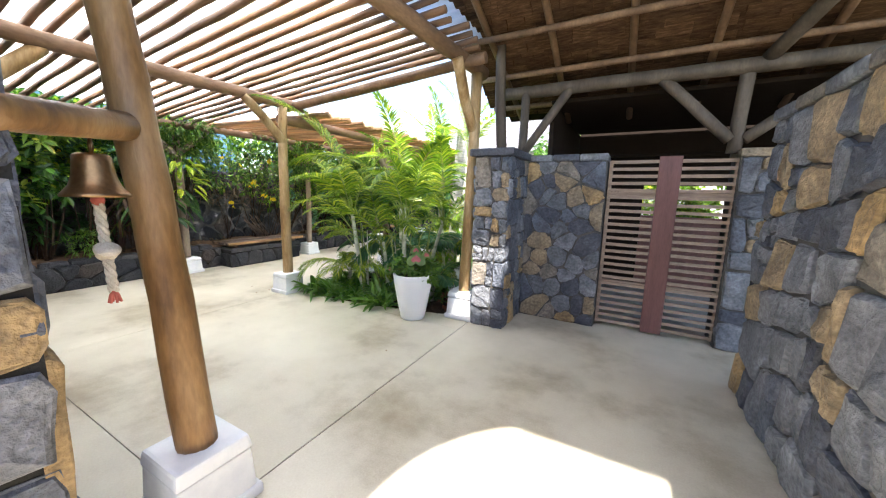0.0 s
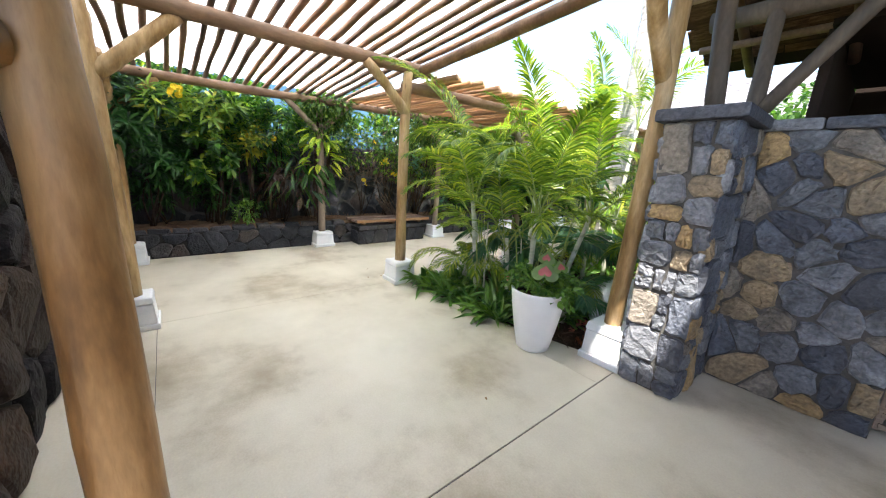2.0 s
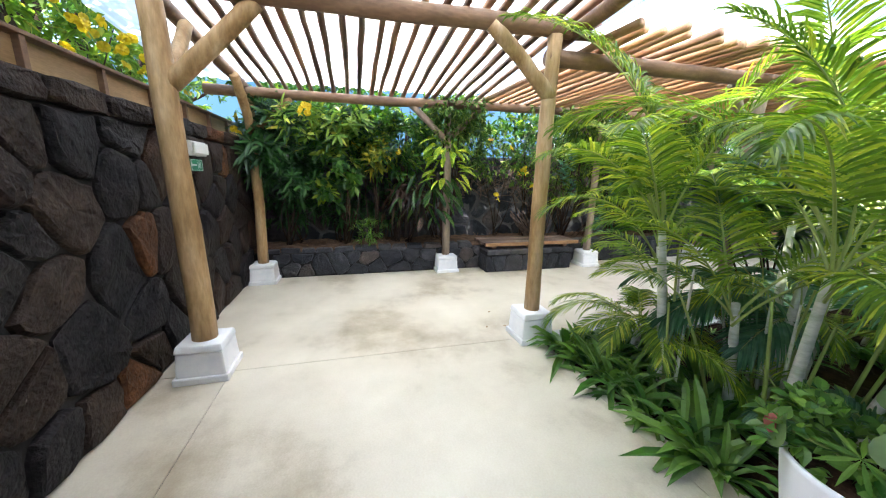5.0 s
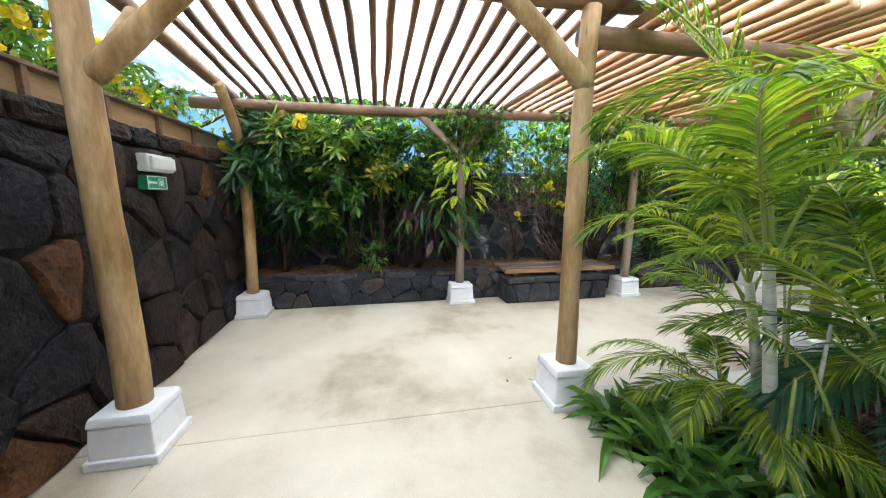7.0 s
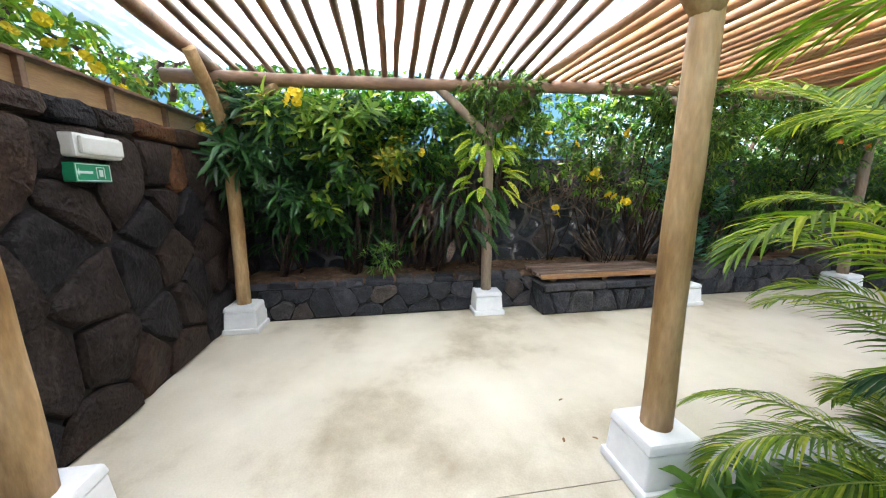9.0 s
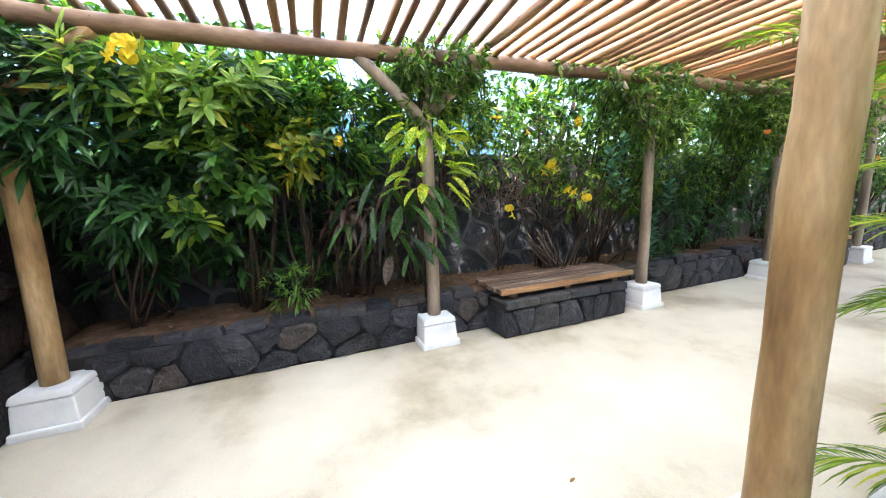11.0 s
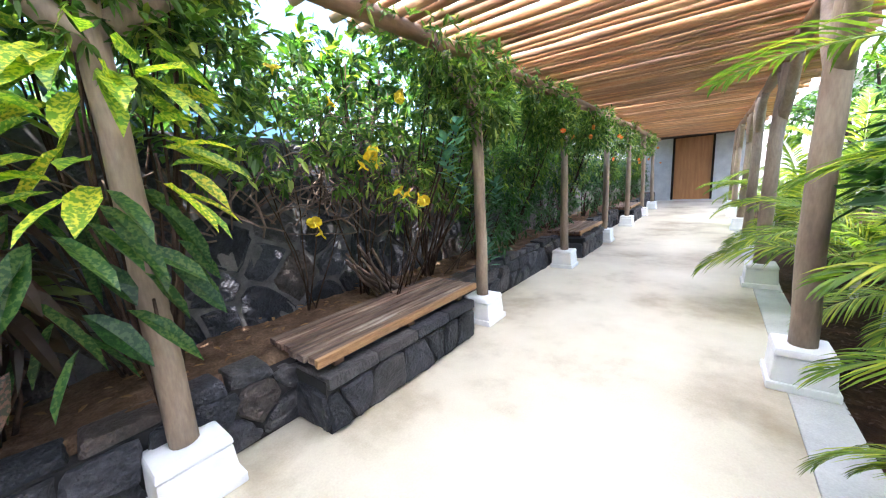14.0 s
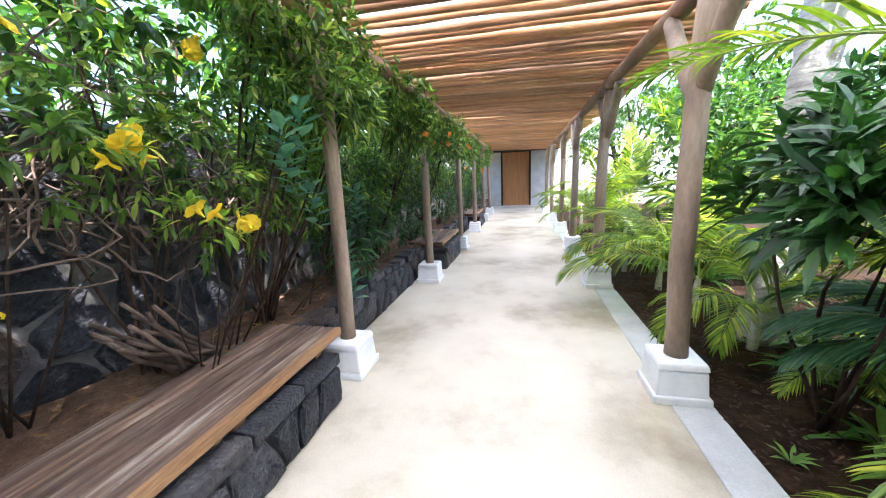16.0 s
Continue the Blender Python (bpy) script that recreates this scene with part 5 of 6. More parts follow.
STRAPS = [strap_mesh(s) for s in range(5)]
spots = [(-4.2 + i * 0.16 + R.uniform(-0.04, 0.04), 3.52 + 0.0 * i + R.uniform(-0.02, 0.08) + max(0, (i - 6)) * 0.022) for i in range(11)]
spots += [(-4.05 + R.uniform(0, 2.1), 3.75 + R.uniform(0, 0.55)) for i in range(16)]
spots += [(-4.22 + R.uniform(0, 0.3), 3.55 + 0.1 * i + R.uniform(-0.04, 0.04)) for i in range(8)]
spots += [(R.uniform(-2.9, -1.7), R.uniform(4.1, 5.2)) for i in range(16)]
spots += [(R.uniform(-4.15, -2.2), R.uniform(4.9, 9.5)) for i in range(26)]
spots = [p for p in spots if not (p[0] < -3.6 and p[1] > 4.4) and not (p[0] > -2.6 and p[1] < 3.95) and not (p[0] > -2.3 and p[1] < 4.5)]
for x, y in spots:
    ob = tagged(put("strap_plant", R.choice(STRAPS), None, pose(x, y, -0.03, 0, 0, R.uniform(0, 360)) @ Matrix.Scale(R.uniform(0.7, 1.15), 4)), "low dark green strap-leaved plant in the mulch", "ground plant", "strap plants")

seedling = tagged(new("seedling"), "tiny bright green seedling in bare mulch", "seedling")
seedling.location = (-4.12, 5.2, -0.03)
for k in range(9):
    a = k * 2.4
    put("leaf", mesh("leaf", *leaves(np.zeros((1, 3)), np.array([[math.cos(a) * 0.6, math.sin(a) * 0.6, 0.55 + 0.08 * (k % 4)]]), np.array([[0, 0, 1.0]]), 0.15, 0.022, 0.4), STRAP, smooth=False), seedling)
rng = np.random.default_rng(31)
n_ = 5200
base = np.stack([rng.uniform(-4.3, -1.6, n_), rng.uniform(3.7, 9.0, n_) , np.full(n_, -0.005)], 1)
base[:, 2] += rng.uniform(-0.02, 0.025, n_)
way = np.stack([rng.normal(size=n_), rng.normal(size=n_), rng.uniform(-0.25, 0.25, n_)], 1)
tagged(put("mulch_chips", mesh("mulch_chips", *leaves(base, way, np.tile((0, 0, 1.0), (n_, 1)) + rng.normal(size=(n_, 3)) * 0.3, rng.uniform(0.02, 0.06, n_), 0.016, 0.05), TWIG, smooth=False)), "dark bark chips scattered on the mulch", "mulch", kind="stuff")

# ---- white pot with caladium ----
pot = tagged(new("plant_pot"), "tall white tapered pot on the concrete floor", "plant pot")
pot.location = (-2.27, 3.4, 0)
pot.scale = (1.12, 1.12, 1.05)
put("pot_shell", mesh("pot_shell", *lathe([(0.115, 0.0), (0.128, 0.012), (0.165, 0.2), (0.195, 0.39), (0.21, 0.505), (0.213, 0.525), (0.203, 0.528), (0.197, 0.515), (0.19, 0.475)]), WHITE_GLAZE), pot)
put("potting_soil", mesh("potting_soil", *lathe([(0.188, 0.45), (0.186, 0.49), (0.09, 0.5), (0.02, 0.505)], 24), SOIL), pot)
cal = tagged(new("caladium"), "pot plant with pink-hearted leaves over small dark foliage", "plant")
cal.location = (-2.27, 3.4, 0.53)
cal.scale = (1.15, 1.15, 1.1)
put("foliage", mesh("foliage", *crown([(0, 0, 0.06, 0.25, 0.25, 0.1)], 420, 7, 0.06, 0.62, 70, shell=0.5), STRAP, smooth=False), cal)


def heart(parent, x, y, z, size, az, tilt):
    """A broad heart-shaped leaf with a coloured middle, on a stalk."""
    n = 28
    pts = []
    for i in range(n):
        t = 2 * math.pi * i / n
        pts.append((0.062 * 16 * math.sin(t) ** 3 * size / 2, (13 * math.cos(t) - 5 * math.cos(2 * t) - 2 * math.cos(3 * t) - math.cos(4 * t)) * -0.062 * size / 2))
    for nm, k, off, mat in (("blade", 1.0, 0.0, CALADIUM), ("heart", 0.5, 0.004, CALADIUM_PINK)):
        v = [(0, 0, off)]
        for kk in (0.5, 1.0):
            for px, py in pts:
                v.append((px * k * kk, py * k * kk, off - 0.35 * (px * k * kk) ** 2 / max(size, 0.01) - 0.25 * (py * k * kk) ** 2 / size))
        f = [(0, 1 + i, 1 + (i + 1) % n) for i in range(n)] + [(1 + i, 1 + n + i, 1 + n + (i + 1) % n, 1 + (i + 1) % n) for i in range(n)]
        put(nm, mesh(nm, v, f, mat), parent, pose(x, y, z, tilt, 0, az))
    put("stalk", mesh("stalk", *tube([(0, 0, 0), (x * 0.4, y * 0.4, z * 0.6), (x, y, z)], 0.004, 6), RACHIS), parent)


heart(cal, 0.1, -0.1, 0.2, 0.19, 30, 62)
heart(cal, -0.19, -0.14, 0.08, 0.16, -40, 70)
heart(cal, 0.0, 0.05, 0.26, 0.13, 10, 70)
heart(cal, 0.17, -0.02, 0.24, 0.12, 70, 60)
v, f = leaves(np.array([[0.0, -0.1, 0.1]] * 9), np.stack([np.cos(np.arange(9) * 0.75), np.full(9, -0.3), np.sin(np.arange(9) * 0.75)], 1), np.tile((0, -1.0, 0), (9, 1)), 0.11, 0.016, 0.1)
put("splayed_leaf", mesh("splayed_leaf", v, f, STRAP, smooth=False), cal)
boulder = bmesh.new()
bmesh.ops.create_icosphere(boulder, subdivisions=4, radius=0.42)
for v_ in boulder.verts:
    v_.co *= 1 + 0.06 * noise.noise(v_.co * 3)
    v_.co.z *= 0.8
tagged(part("boulder", boulder, BOULDER, None, "", pose(-1.98, 4.64, 0.16), True), "rounded pale grey boulder in the mulch", "boulder")

# ---- raised planter: shrubs, croton, climbers ----
S = shrub
s1 = S((-7.35, 0.75, 0.42), [(-7.25, 0.75, 1.75, 0.36, 0.42, 0.5), (-7.3, 0.9, 1.35, 0.3, 0.45, 0.35)], 330, 7, 0.14, 0.26, OLEANDER, 101, "dense dark green shrub with whorls of long leaves and yellow flowers", gaps=0.1)
rosettes(s1, [(-7.05, 0.72, 1.75, 0.34, 0.4, 0.45), (-7.05, 0.85, 2.2, 0.36, 0.45, 0.35), (-7.1, 1.0, 1.5, 0.26, 0.3, 0.3), (-6.95, 0.55, 1.95, 0.28, 0.3, 0.5)], 115, 15, 0.2, 0.2, OLEANDER, 301)
rosettes(s1, [(-6.95, 0.95, 2.3, 0.25, 0.35, 0.25)], 12, 15, 0.22, 0.17, SUNNY_LEAF, 302)
flowers(s1, [(-6.72, 1.12, 2.32), (-6.7, 1.2, 2.28), (-6.74, 1.16, 2.38), (-6.68, 1.22, 2.36), (-6.7, 1.1, 2.26), (-6.85, 0.55, 2.45), (-6.9, 0.4, 2.4), (-6.8, 0.32, 2.2), (-6.75, 0.35, 2.0), (-6.78, 0.3, 2.05)], seed=1)
s2 = S((-7.4, 1.6, 0.42), [(-7.3, 1.6, 1.7, 0.36, 0.5, 0.5), (-7.35, 1.8, 2.15, 0.4, 0.5, 0.3)], 420, 7, 0.12, 0.42, SHRUB_LEAF, 102, "dense glossy green shrub overhanging the planter wall", gaps=0.12)
rosettes(s2, [(-7.1, 1.5, 1.7, 0.36, 0.5, 0.5), (-7.05, 1.3, 1.25, 0.24, 0.26, 0.28), (-7.15, 1.75, 2.15, 0.36, 0.5, 0.3)], 120, 11, 0.13, 0.44, SHRUB_LEAF, 303)
rosettes(s2, [(-7.0, 1.55, 2.05, 0.32, 0.55, 0.35)], 34, 12, 0.16, 0.3, SUNNY_LEAF, 304)
s3 = S((-7.4, 2.4, 0.42), [(-7.35, 2.35, 1.8, 0.36, 0.5, 0.45), (-7.4, 2.5, 2.1, 0.4, 0.5, 0.3)], 330, 7, 0.12, 0.36, SHRUB_LEAF, 103, "open green shrub with yellowing leaves and bare twigs", gaps=0.2, stem_n=14)
rosettes(s3, [(-7.15, 2.3, 1.75, 0.34, 0.45, 0.4), (-7.2, 2.6, 2.05, 0.34, 0.4, 0.3)], 60, 9, 0.14, 0.36, SHRUB_LEAF, 305)
flowers(s3, [(-7.0, 1.75, 1.95), (-6.98, 2.05, 1.9), (-6.95, 2.4, 1.85)], seed=3)
s4 = S((-7.45, 2.05, 0.42), [(-7.25, 2.05, 1.75, 0.25, 0.25, 0.3)], 40, 7, 0.13, 0.34, CROTON_GOLD, 104, "yellow-leaved croton bush among darker shrubs", gaps=0.1)
rosettes(s4, [(-7.08, 2.05, 1.75, 0.26, 0.3, 0.3)], 16, 9, 0.14, 0.34, CROTON_GOLD, 306)
low = S((-7.3, 1.9, 0.42), [(-7.15, 1.95, 0.62, 0.15, 0.2, 0.15)], 60, 6, 0.1, 0.16, STRAP, 105, "small grassy plant at the planter edge", "plant", "small_plant", 0.006, 3)
wine = S((-7.4, 2.6, 0.42), [(-7.35, 2.6, 1.1, 0.2, 0.35, 0.3)], 40, 6, 0.17, 0.3, CROTON_WINE, 109, "wine-brown croton with long hanging leaves beside the post", "plant", "croton", 0.012, 8, hang=0.6)
rosettes(wine, [(-7.15, 2.62, 1.15, 0.2, 0.35, 0.28)], 22, 9, 0.22, 0.27, CROTON_WINE, 307, droop=0.9)

# Low dark leaf masses added to deepen the shade behind the shrub stems.
for i, y0 in enumerate((0.85, 1.55, 2.3)):
    S((-7.55, y0, 0.42), [(-7.55, y0, 1.0, 0.14, 0.4, 0.3)], 110, 7, 0.15, 0.28, OLEANDER, 106 + i, "dark leaf mass added for the shade against the garden wall", group="planter undergrowth", stem_n=3)

# croton round the post
cro = tagged(new("croton"), "croton with long speckled yellow-green leaves round the post", "plant")
cro.location = (-6.95, 3.12, 0.42)
rng = np.random.default_rng(9)
for nm, mat, zc, n_, L_ in (("bright_leaf", CROTON, 1.28, 52, 0.25), ("speckled_leaf", CROTON_DARK, 0.78, 46, 0.26)):
    a = rng.uniform(0, 2 * math.pi, n_)
    base = np.stack([0.1 * np.cos(a) + 0.12, 0.1 * np.sin(a), zc + rng.uniform(-0.25, 0.4, n_)], 1)
    way = np.stack([np.cos(a) * 0.8 + 0.25, np.sin(a) * 0.9, rng.uniform(-0.75, 0.45, n_)], 1)
    base += way * 0.1
    if nm == "speckled_leaf":
        base[:, 1] -= rng.uniform(0, 0.55, n_)
        base[:, 0] += -0.05
        way[:, 2] = rng.uniform(-1.3, -0.3, n_)
    put("foliage", mesh(nm, *leaves(base, way, np.tile((0, 0, 1.0), (n_, 1)) + rng.normal(size=(n_, 3)) * 0.4, L_ * rng.uniform(0.7, 1.15, n_), 0.08 * rng.uniform(0.8, 1.25, n_), rng.uniform(0.15, 0.55, n_), 0.2, ((0.2, 0.55), (0.5, 1.0), (0.8, 0.75))), mat, smooth=False), cro)
paths = [arc((-0.1, 0.0, -0.02), (0.1 + 0.1 * math.cos(k), 0.15 * math.sin(k * 2), 0.6 + 0.15 * k), 8, 0.06) for k in range(6)]
stem_parts(cro, paths, 0.012, 0.006, TWIG)

# dry tangle behind the bench
tangle = tagged(new("dry_climber"), "tangle of bare brown climber stems on the wall", "climber")
tangle.location = (-7.45, 4.6, 0.42)
rnd = random.Random(12)
paths = []
for i in range(130):
    y0 = rnd.triangular(-1.7, 2.2, 0.9)
    paths.append(arc((rnd.uniform(-0.22, 0.1), y0, (rnd.choice((0.0, 0.45, 0.6, 0.7)) if y0 > 0.5 else 0.75) + rnd.uniform(-0.05, 0.2)), (rnd.uniform(-0.25, 0.45), y0 + rnd.uniform(-0.9, 0.9), rnd.uniform(0.7, 1.9)), 9, 0.28, rnd))
stem_parts(tangle, paths, 0.007, 0.003, TANGLE)
paths = [arc((0.1, 0.2 + 0.03 * k, 0.0), (0.3 + rnd.uniform(-0.1, 0.1), -0.15 + rnd.uniform(-0.15, 0.15), 0.45 + rnd.uniform(-0.1, 0.1)), 7, 0.06, rnd) for k in range(12)]
stem_parts(tangle, paths, 0.016, 0.01, TANGLE, "dry_branch")

# flowering climber over the bench
al1 = S((-7.66, 4.3, 0.42), [(-7.15, 3.9, 1.75, 0.4, 0.6, 0.3), (-7.2, 4.6, 1.9, 0.35, 0.5, 0.35), (-7.3, 3.7, 2.1, 0.4, 0.5, 0.3)], 520, 6, 0.085, 0.4, VINE_LEAF, 110, "bright green flowering climber above the bench", "climber", "flowering_climber", 0.007, 5, gaps=0.15)
flowers(al1, [(-6.62, 4.46, 1.37), (-6.6, 4.52, 1.35), (-6.57, 4.6, 1.31), (-6.58, 4.66, 1.29), (-6.75, 4.35, 1.6), (-6.73, 4.4, 1.57), (-6.78, 4.3, 1.55), (-6.75, 4.38, 1.64), (-6.85, 3.95, 1.22), (-6.9, 4.2, 1.95), (-6.8, 3.8, 2.05), (-6.88, 4.0, 1.15), (-6.9, 4.85, 2.1), (-6.88, 4.8, 2.06)], seed=4)
fl = S((-7.2, 4.85, 0.42), [(-6.68, 4.58, 1.34, 0.1, 0.18, 0.1), (-6.75, 4.6, 1.55, 0.12, 0.25, 0.12), (-6.82, 4.35, 1.62, 0.12, 0.2, 0.1)], 34, 6, 0.08, 0.36, SUNNY_LEAF, 111, "thin flowering climber shoot leaning over the bench", "climber", "flowering_climber", 0.005, 4)
bl = tagged(new("succulent_shrub"), "blue-green fleshy-leaved plant beside the post", "plant")
bl.location = (-7.2, 5.2, 0.42)
chunks, paths = [], []
rng = np.random.default_rng(21)
for (x, y, z, n_) in ((0.64, -0.12, 1.32, 15), (0.6, -0.2, 1.1, 14), (0.62, -0.06, 0.92, 13), (0.66, -0.3, 1.2, 12), (0.35, 0.75, 0.5, 22), (0.4, 0.9, 0.85, 20), (0.45, 0.6, 0.25, 16)):
    a = np.arange(n_) * 2.4
    base = np.stack([x + 0 * a, y + 0 * a, z - 0.13 + 0.26 * np.arange(n_) / n_], 1)
    way = np.stack([np.cos(a), np.sin(a), 0.25 + 0.6 * np.arange(n_) / n_], 1)
    chunks.append(leaves(base, way, np.tile((0, 0, 1.0), (n_, 1)), 0.15 * rng.uniform(0.7, 1.1, n_), 0.065, 0.1, 0.1))
    paths.append(arc((-0.05, y * 0.8, 0), (x, y, z + 0.1), 7, 0.05, rnd))
put("foliage", mesh("foliage", *join_np(chunks), BLUE_LEAF, smooth=False), bl)
stem_parts(bl, paths, 0.007, 0.005, TWIG)

# climbers on the beam
for i, (y0, y1, n_) in enumerate(((2.7, 3.8, 760), (4.5, 6.6, 1900), (6.4, 8.6, 1700), (8.4, 11.0, 1500), (10.8, 14.0, 1200), (13.8, 18.2, 1200))):
    m_ = (y0 + y1) / 2
    h_ = (y1 - y0) / 2
    xc = -6.9 if i == 0 else -6.78
    bb = [(xc, m_, 2.48, 0.32, h_, 0.22), (xc - 0.1, m_ + 0.2 * h_, 2.2, 0.32, h_ * 0.8, 0.3)]
    if i > 0:
        bb.append((xc + 0.05, y0 + 1.15, 2.1, 0.32, 0.55, 0.35))
        bb.append((xc - 0.35, m_, 1.6, 0.25, h_ * 0.9, 0.5))
    c = S((-7.4, m_, 0.42), bb, n_, 7, 0.085, 0.3, VINE_LEAF, 120 + i, "fine-leaved green climber hanging over the pergola beam", "climber", "climber", 0.012, 12, "pergola climbers", gaps=0.05, hang=0.3)
    if i >= 2:
        flowers(c, [(xc + 0.3, m_ + R.uniform(-h_, h_), R.uniform(1.6, 2.3)) for _ in range(3)], FLOWER_O, 50 + i)
for i, y0 in enumerate((6.6, 7.6, 9.2, 11.3, 13.5, 15.8, 18.2)):
    S((-7.35, y0, 0.42), [(-7.2, y0, 0.95, 0.3, 0.5, 0.45), (-7.3, y0 + 0.3, 1.5, 0.3, 0.6, 0.5)], 300, 7, 0.13, 0.22, OLEANDER, 140 + i, "long-leaved green shrub in the raised planter", group="planter shrubs")

# leafy overhang between the beam and the garden wall
for i, (y0, y1) in enumerate(((0.6, 2.4), (2.2, 4.0), (3.8, 5.8), (5.6, 8.0), (7.8, 11.0))):
    S((-7.55, (y0 + y1) / 2, 0.42), [(-7.4, y0 + (y1 - y0) * k, 2.45 + 0.1 * math.sin(i + 5 * k), 0.36, (y1 - y0) * 0.22, 0.3) for k in (0.15, 0.5, 0.85)] + [(-7.75, (y0 + y1) / 2, 2.15, 0.25, (y1 - y0) * 0.5, 0.35)], 520, 7, 0.115, 0.4, SHRUB_LEAF, 180 + i, "leafy creeper hanging over the garden wall top", "climber", "climber", 0.01, 6, "wall climbers", gaps=0.36 if i in (1, 2) else 0.16)

red = S((-1.98, 3.72, -0.03), [(-1.98, 3.72, 0.16, 0.1, 0.08, 0.1)], 20, 6, 0.055, 0.4, RUSTY, 190, "small rusty red leafy plant beside the pot", "plant", "small_plant", 0.005, 4)

# ---- shrubs on the garden side ----
whorl_shrub = S((-3.75, 5.5, -0.03), [(-3.85, 5.45, 1.35, 0.45, 0.45, 0.32), (-3.4, 5.6, 1.6, 0.5, 0.5, 0.35), (-3.98, 5.1, 1.3, 0.26, 0.35, 0.28)], 120, 11, 0.2, 0.24, OLEANDER, 160, "shrub with whorls of long dark green leaves", spread=1.0, gaps=0.0)
rosettes(whorl_shrub, [(-3.85, 5.45, 1.35, 0.45, 0.45, 0.32), (-3.4, 5.6, 1.6, 0.5, 0.5, 0.35), (-3.98, 5.1, 1.3, 0.26, 0.35, 0.28)], 60, 15, 0.24, 0.22, OLEANDER, 308, front=(-0.4, -0.4, 0.3))
S((-3.0, 8.6, -0.03), [(-3.0, 8.6, 1.3, 0.7, 0.8, 0.7), (-2.5, 9.2, 2.0, 0.8, 0.9, 0.7)], 420, 8, 0.16, 0.35, TREE_LEAF, 161, "leafy green garden shrub")
S((0.7, 8.1, -0.03), [(0.7, 7.8, 1.4, 0.7, 0.3, 0.5)], 420, 8, 0.15, 0.35, SUNNY_LEAF, 163, "bright green shrub glimpsed through the gate")
S((-1.2, 7.4, -0.03), [(-1.3, 7.4, 1.2, 0.7, 0.6, 0.8), (-1.5, 7.6, 2.0, 0.6, 0.6, 0.5)], 380, 8, 0.16, 0.35, TREE_LEAF, 162, "leafy green garden shrub behind the entrance")


# ---- trees round the place ----
def tree(x, y, h, r, n, mat, seed, label, leaf=0.17, width=0.4, z0=0.0):
    ob = tagged(new("tree"), label, "tree", "trees round the garden")
    ob.location = (x, y, -0.06)
    rnd = random.Random(seed)
    top = h * 0.55
    pts = [(0.1 * math.sin(i + seed), 0.1 * math.cos(i * 1.3 + seed), top * i / 6 - 0.05) for i in range(7)]
    put("trunk", mesh("trunk", *tube(pts, [0.03 * h * (1 - 0.09 * i) for i in range(7)], 10, 0.1, seed), TWIG), ob)
    blobs, paths = [], []
    for i in range(9):
        a, rr = i * 2.4 + seed, r * rnd.uniform(0.3, 0.8)
        b = (rr * math.cos(a), rr * math.sin(a), h * rnd.uniform(0.45, 0.9), r * rnd.uniform(0.3, 0.5), r * rnd.uniform(0.3, 0.5), h * rnd.uniform(0.1, 0.17))
        blobs.append(b)
        paths.append(arc(pts[rnd.randrange(3, 7)], b[:3], 7, 0.25, rnd))
    stem_parts(ob, paths, 0.012 * h, 0.004 * h, TWIG, "limb")
    put("crown", mesh("crown", *crown(blobs, n, 7, leaf, width, seed, gaps=0.12), mat, smooth=False), ob)
    return ob


for i, (x, y, h, r, n) in enumerate(((-9.3, 1.2, 4.2, 1.5, 800), (-9.8, 3.6, 3.9, 1.2, 300), (-9.6, 6.6, 4.4, 1.5, 420), (-9.5, 9.5, 4.2, 1.7, 700), (-9.6, 13.5, 4.6, 2.0, 700), (-9.6, 18.0, 4.6, 2.0, 600),
                                     (-7.0, -2.0, 6.0, 2.0, 1300), (-4.4, -2.0, 6.4, 2.1, 1500), (-2.6, -1.9, 5.8, 1.5, 900), (-12.5, -3.5, 8.0, 3.0, 900), (-1.2, 11.5, 4.4, 1.8, 800), (0.8, 15.5, 5.0, 2.4, 800), (-2.0, 17.5, 4.6, 2.0, 700), (2.5, 9.5, 4.6, 2.0, 700))):
    tree(x, y, h, r, n, TREE_LEAF, 200 + i, "leafy green garden tree with an open crown")
yb = S((-5.2, -0.95, -0.05), [(-6.9, -0.5, 2.5, 0.6, 0.4, 0.5), (-6.0, -0.6, 2.7, 0.8, 0.45, 0.6), (-4.9, -0.75, 2.9, 0.9, 0.45, 0.7), (-3.6, -0.8, 2.9, 0.9, 0.45, 0.7), (-2.6, -0.8, 2.9, 0.7, 0.45, 0.7)], 950, 7, 0.12, 0.36, SUNNY_LEAF, 170, "tall yellow-flowered bush behind the stone wall", gaps=0.0, stem_n=14)
flowers(yb, [(-6.9 + 1.9 * R.random(), -0.22 + R.uniform(-0.1, 0.08), R.uniform(2.2, 2.75)) for _ in range(36)], seed=8)

# ---- house behind the walkway ----
house = tagged(new("house"), "rendered house with a grey shingle hipped roof", "house")
house.location = (-9.0, 27.0, -0.06)
part("wall", box(-8, 9, -4.5, 4.5, 0, 4.4), PLASTER, house)
chunks = []
rnd = random.Random(3)
for j in range(26):
    yy, zz = -5.2 + j * 0.2, 4.3 + j * 0.12
    x = -8.8 + j * 0.2
    while x < 9.8 - j * 0.2:
        w = rnd.uniform(0.5, 0.9)
        chunks.append(([(x, yy, zz), (x + w - 0.02, yy, zz), (x + w - 0.02, yy + 0.26, zz + 0.12), (x, yy + 0.26, zz + 0.12), (x, yy, zz + 0.05), (x + w - 0.02, yy, zz + 0.05), (x + w - 0.02, yy + 0.26, zz + 0.15), (x, yy + 0.26, zz + 0.15)],
                       [(3, 2, 1, 0), (4, 5, 6, 7), (0, 1, 5, 4), (1, 2, 6, 5), (2, 3, 7, 6), (3, 0, 4, 7)]))
        x += w
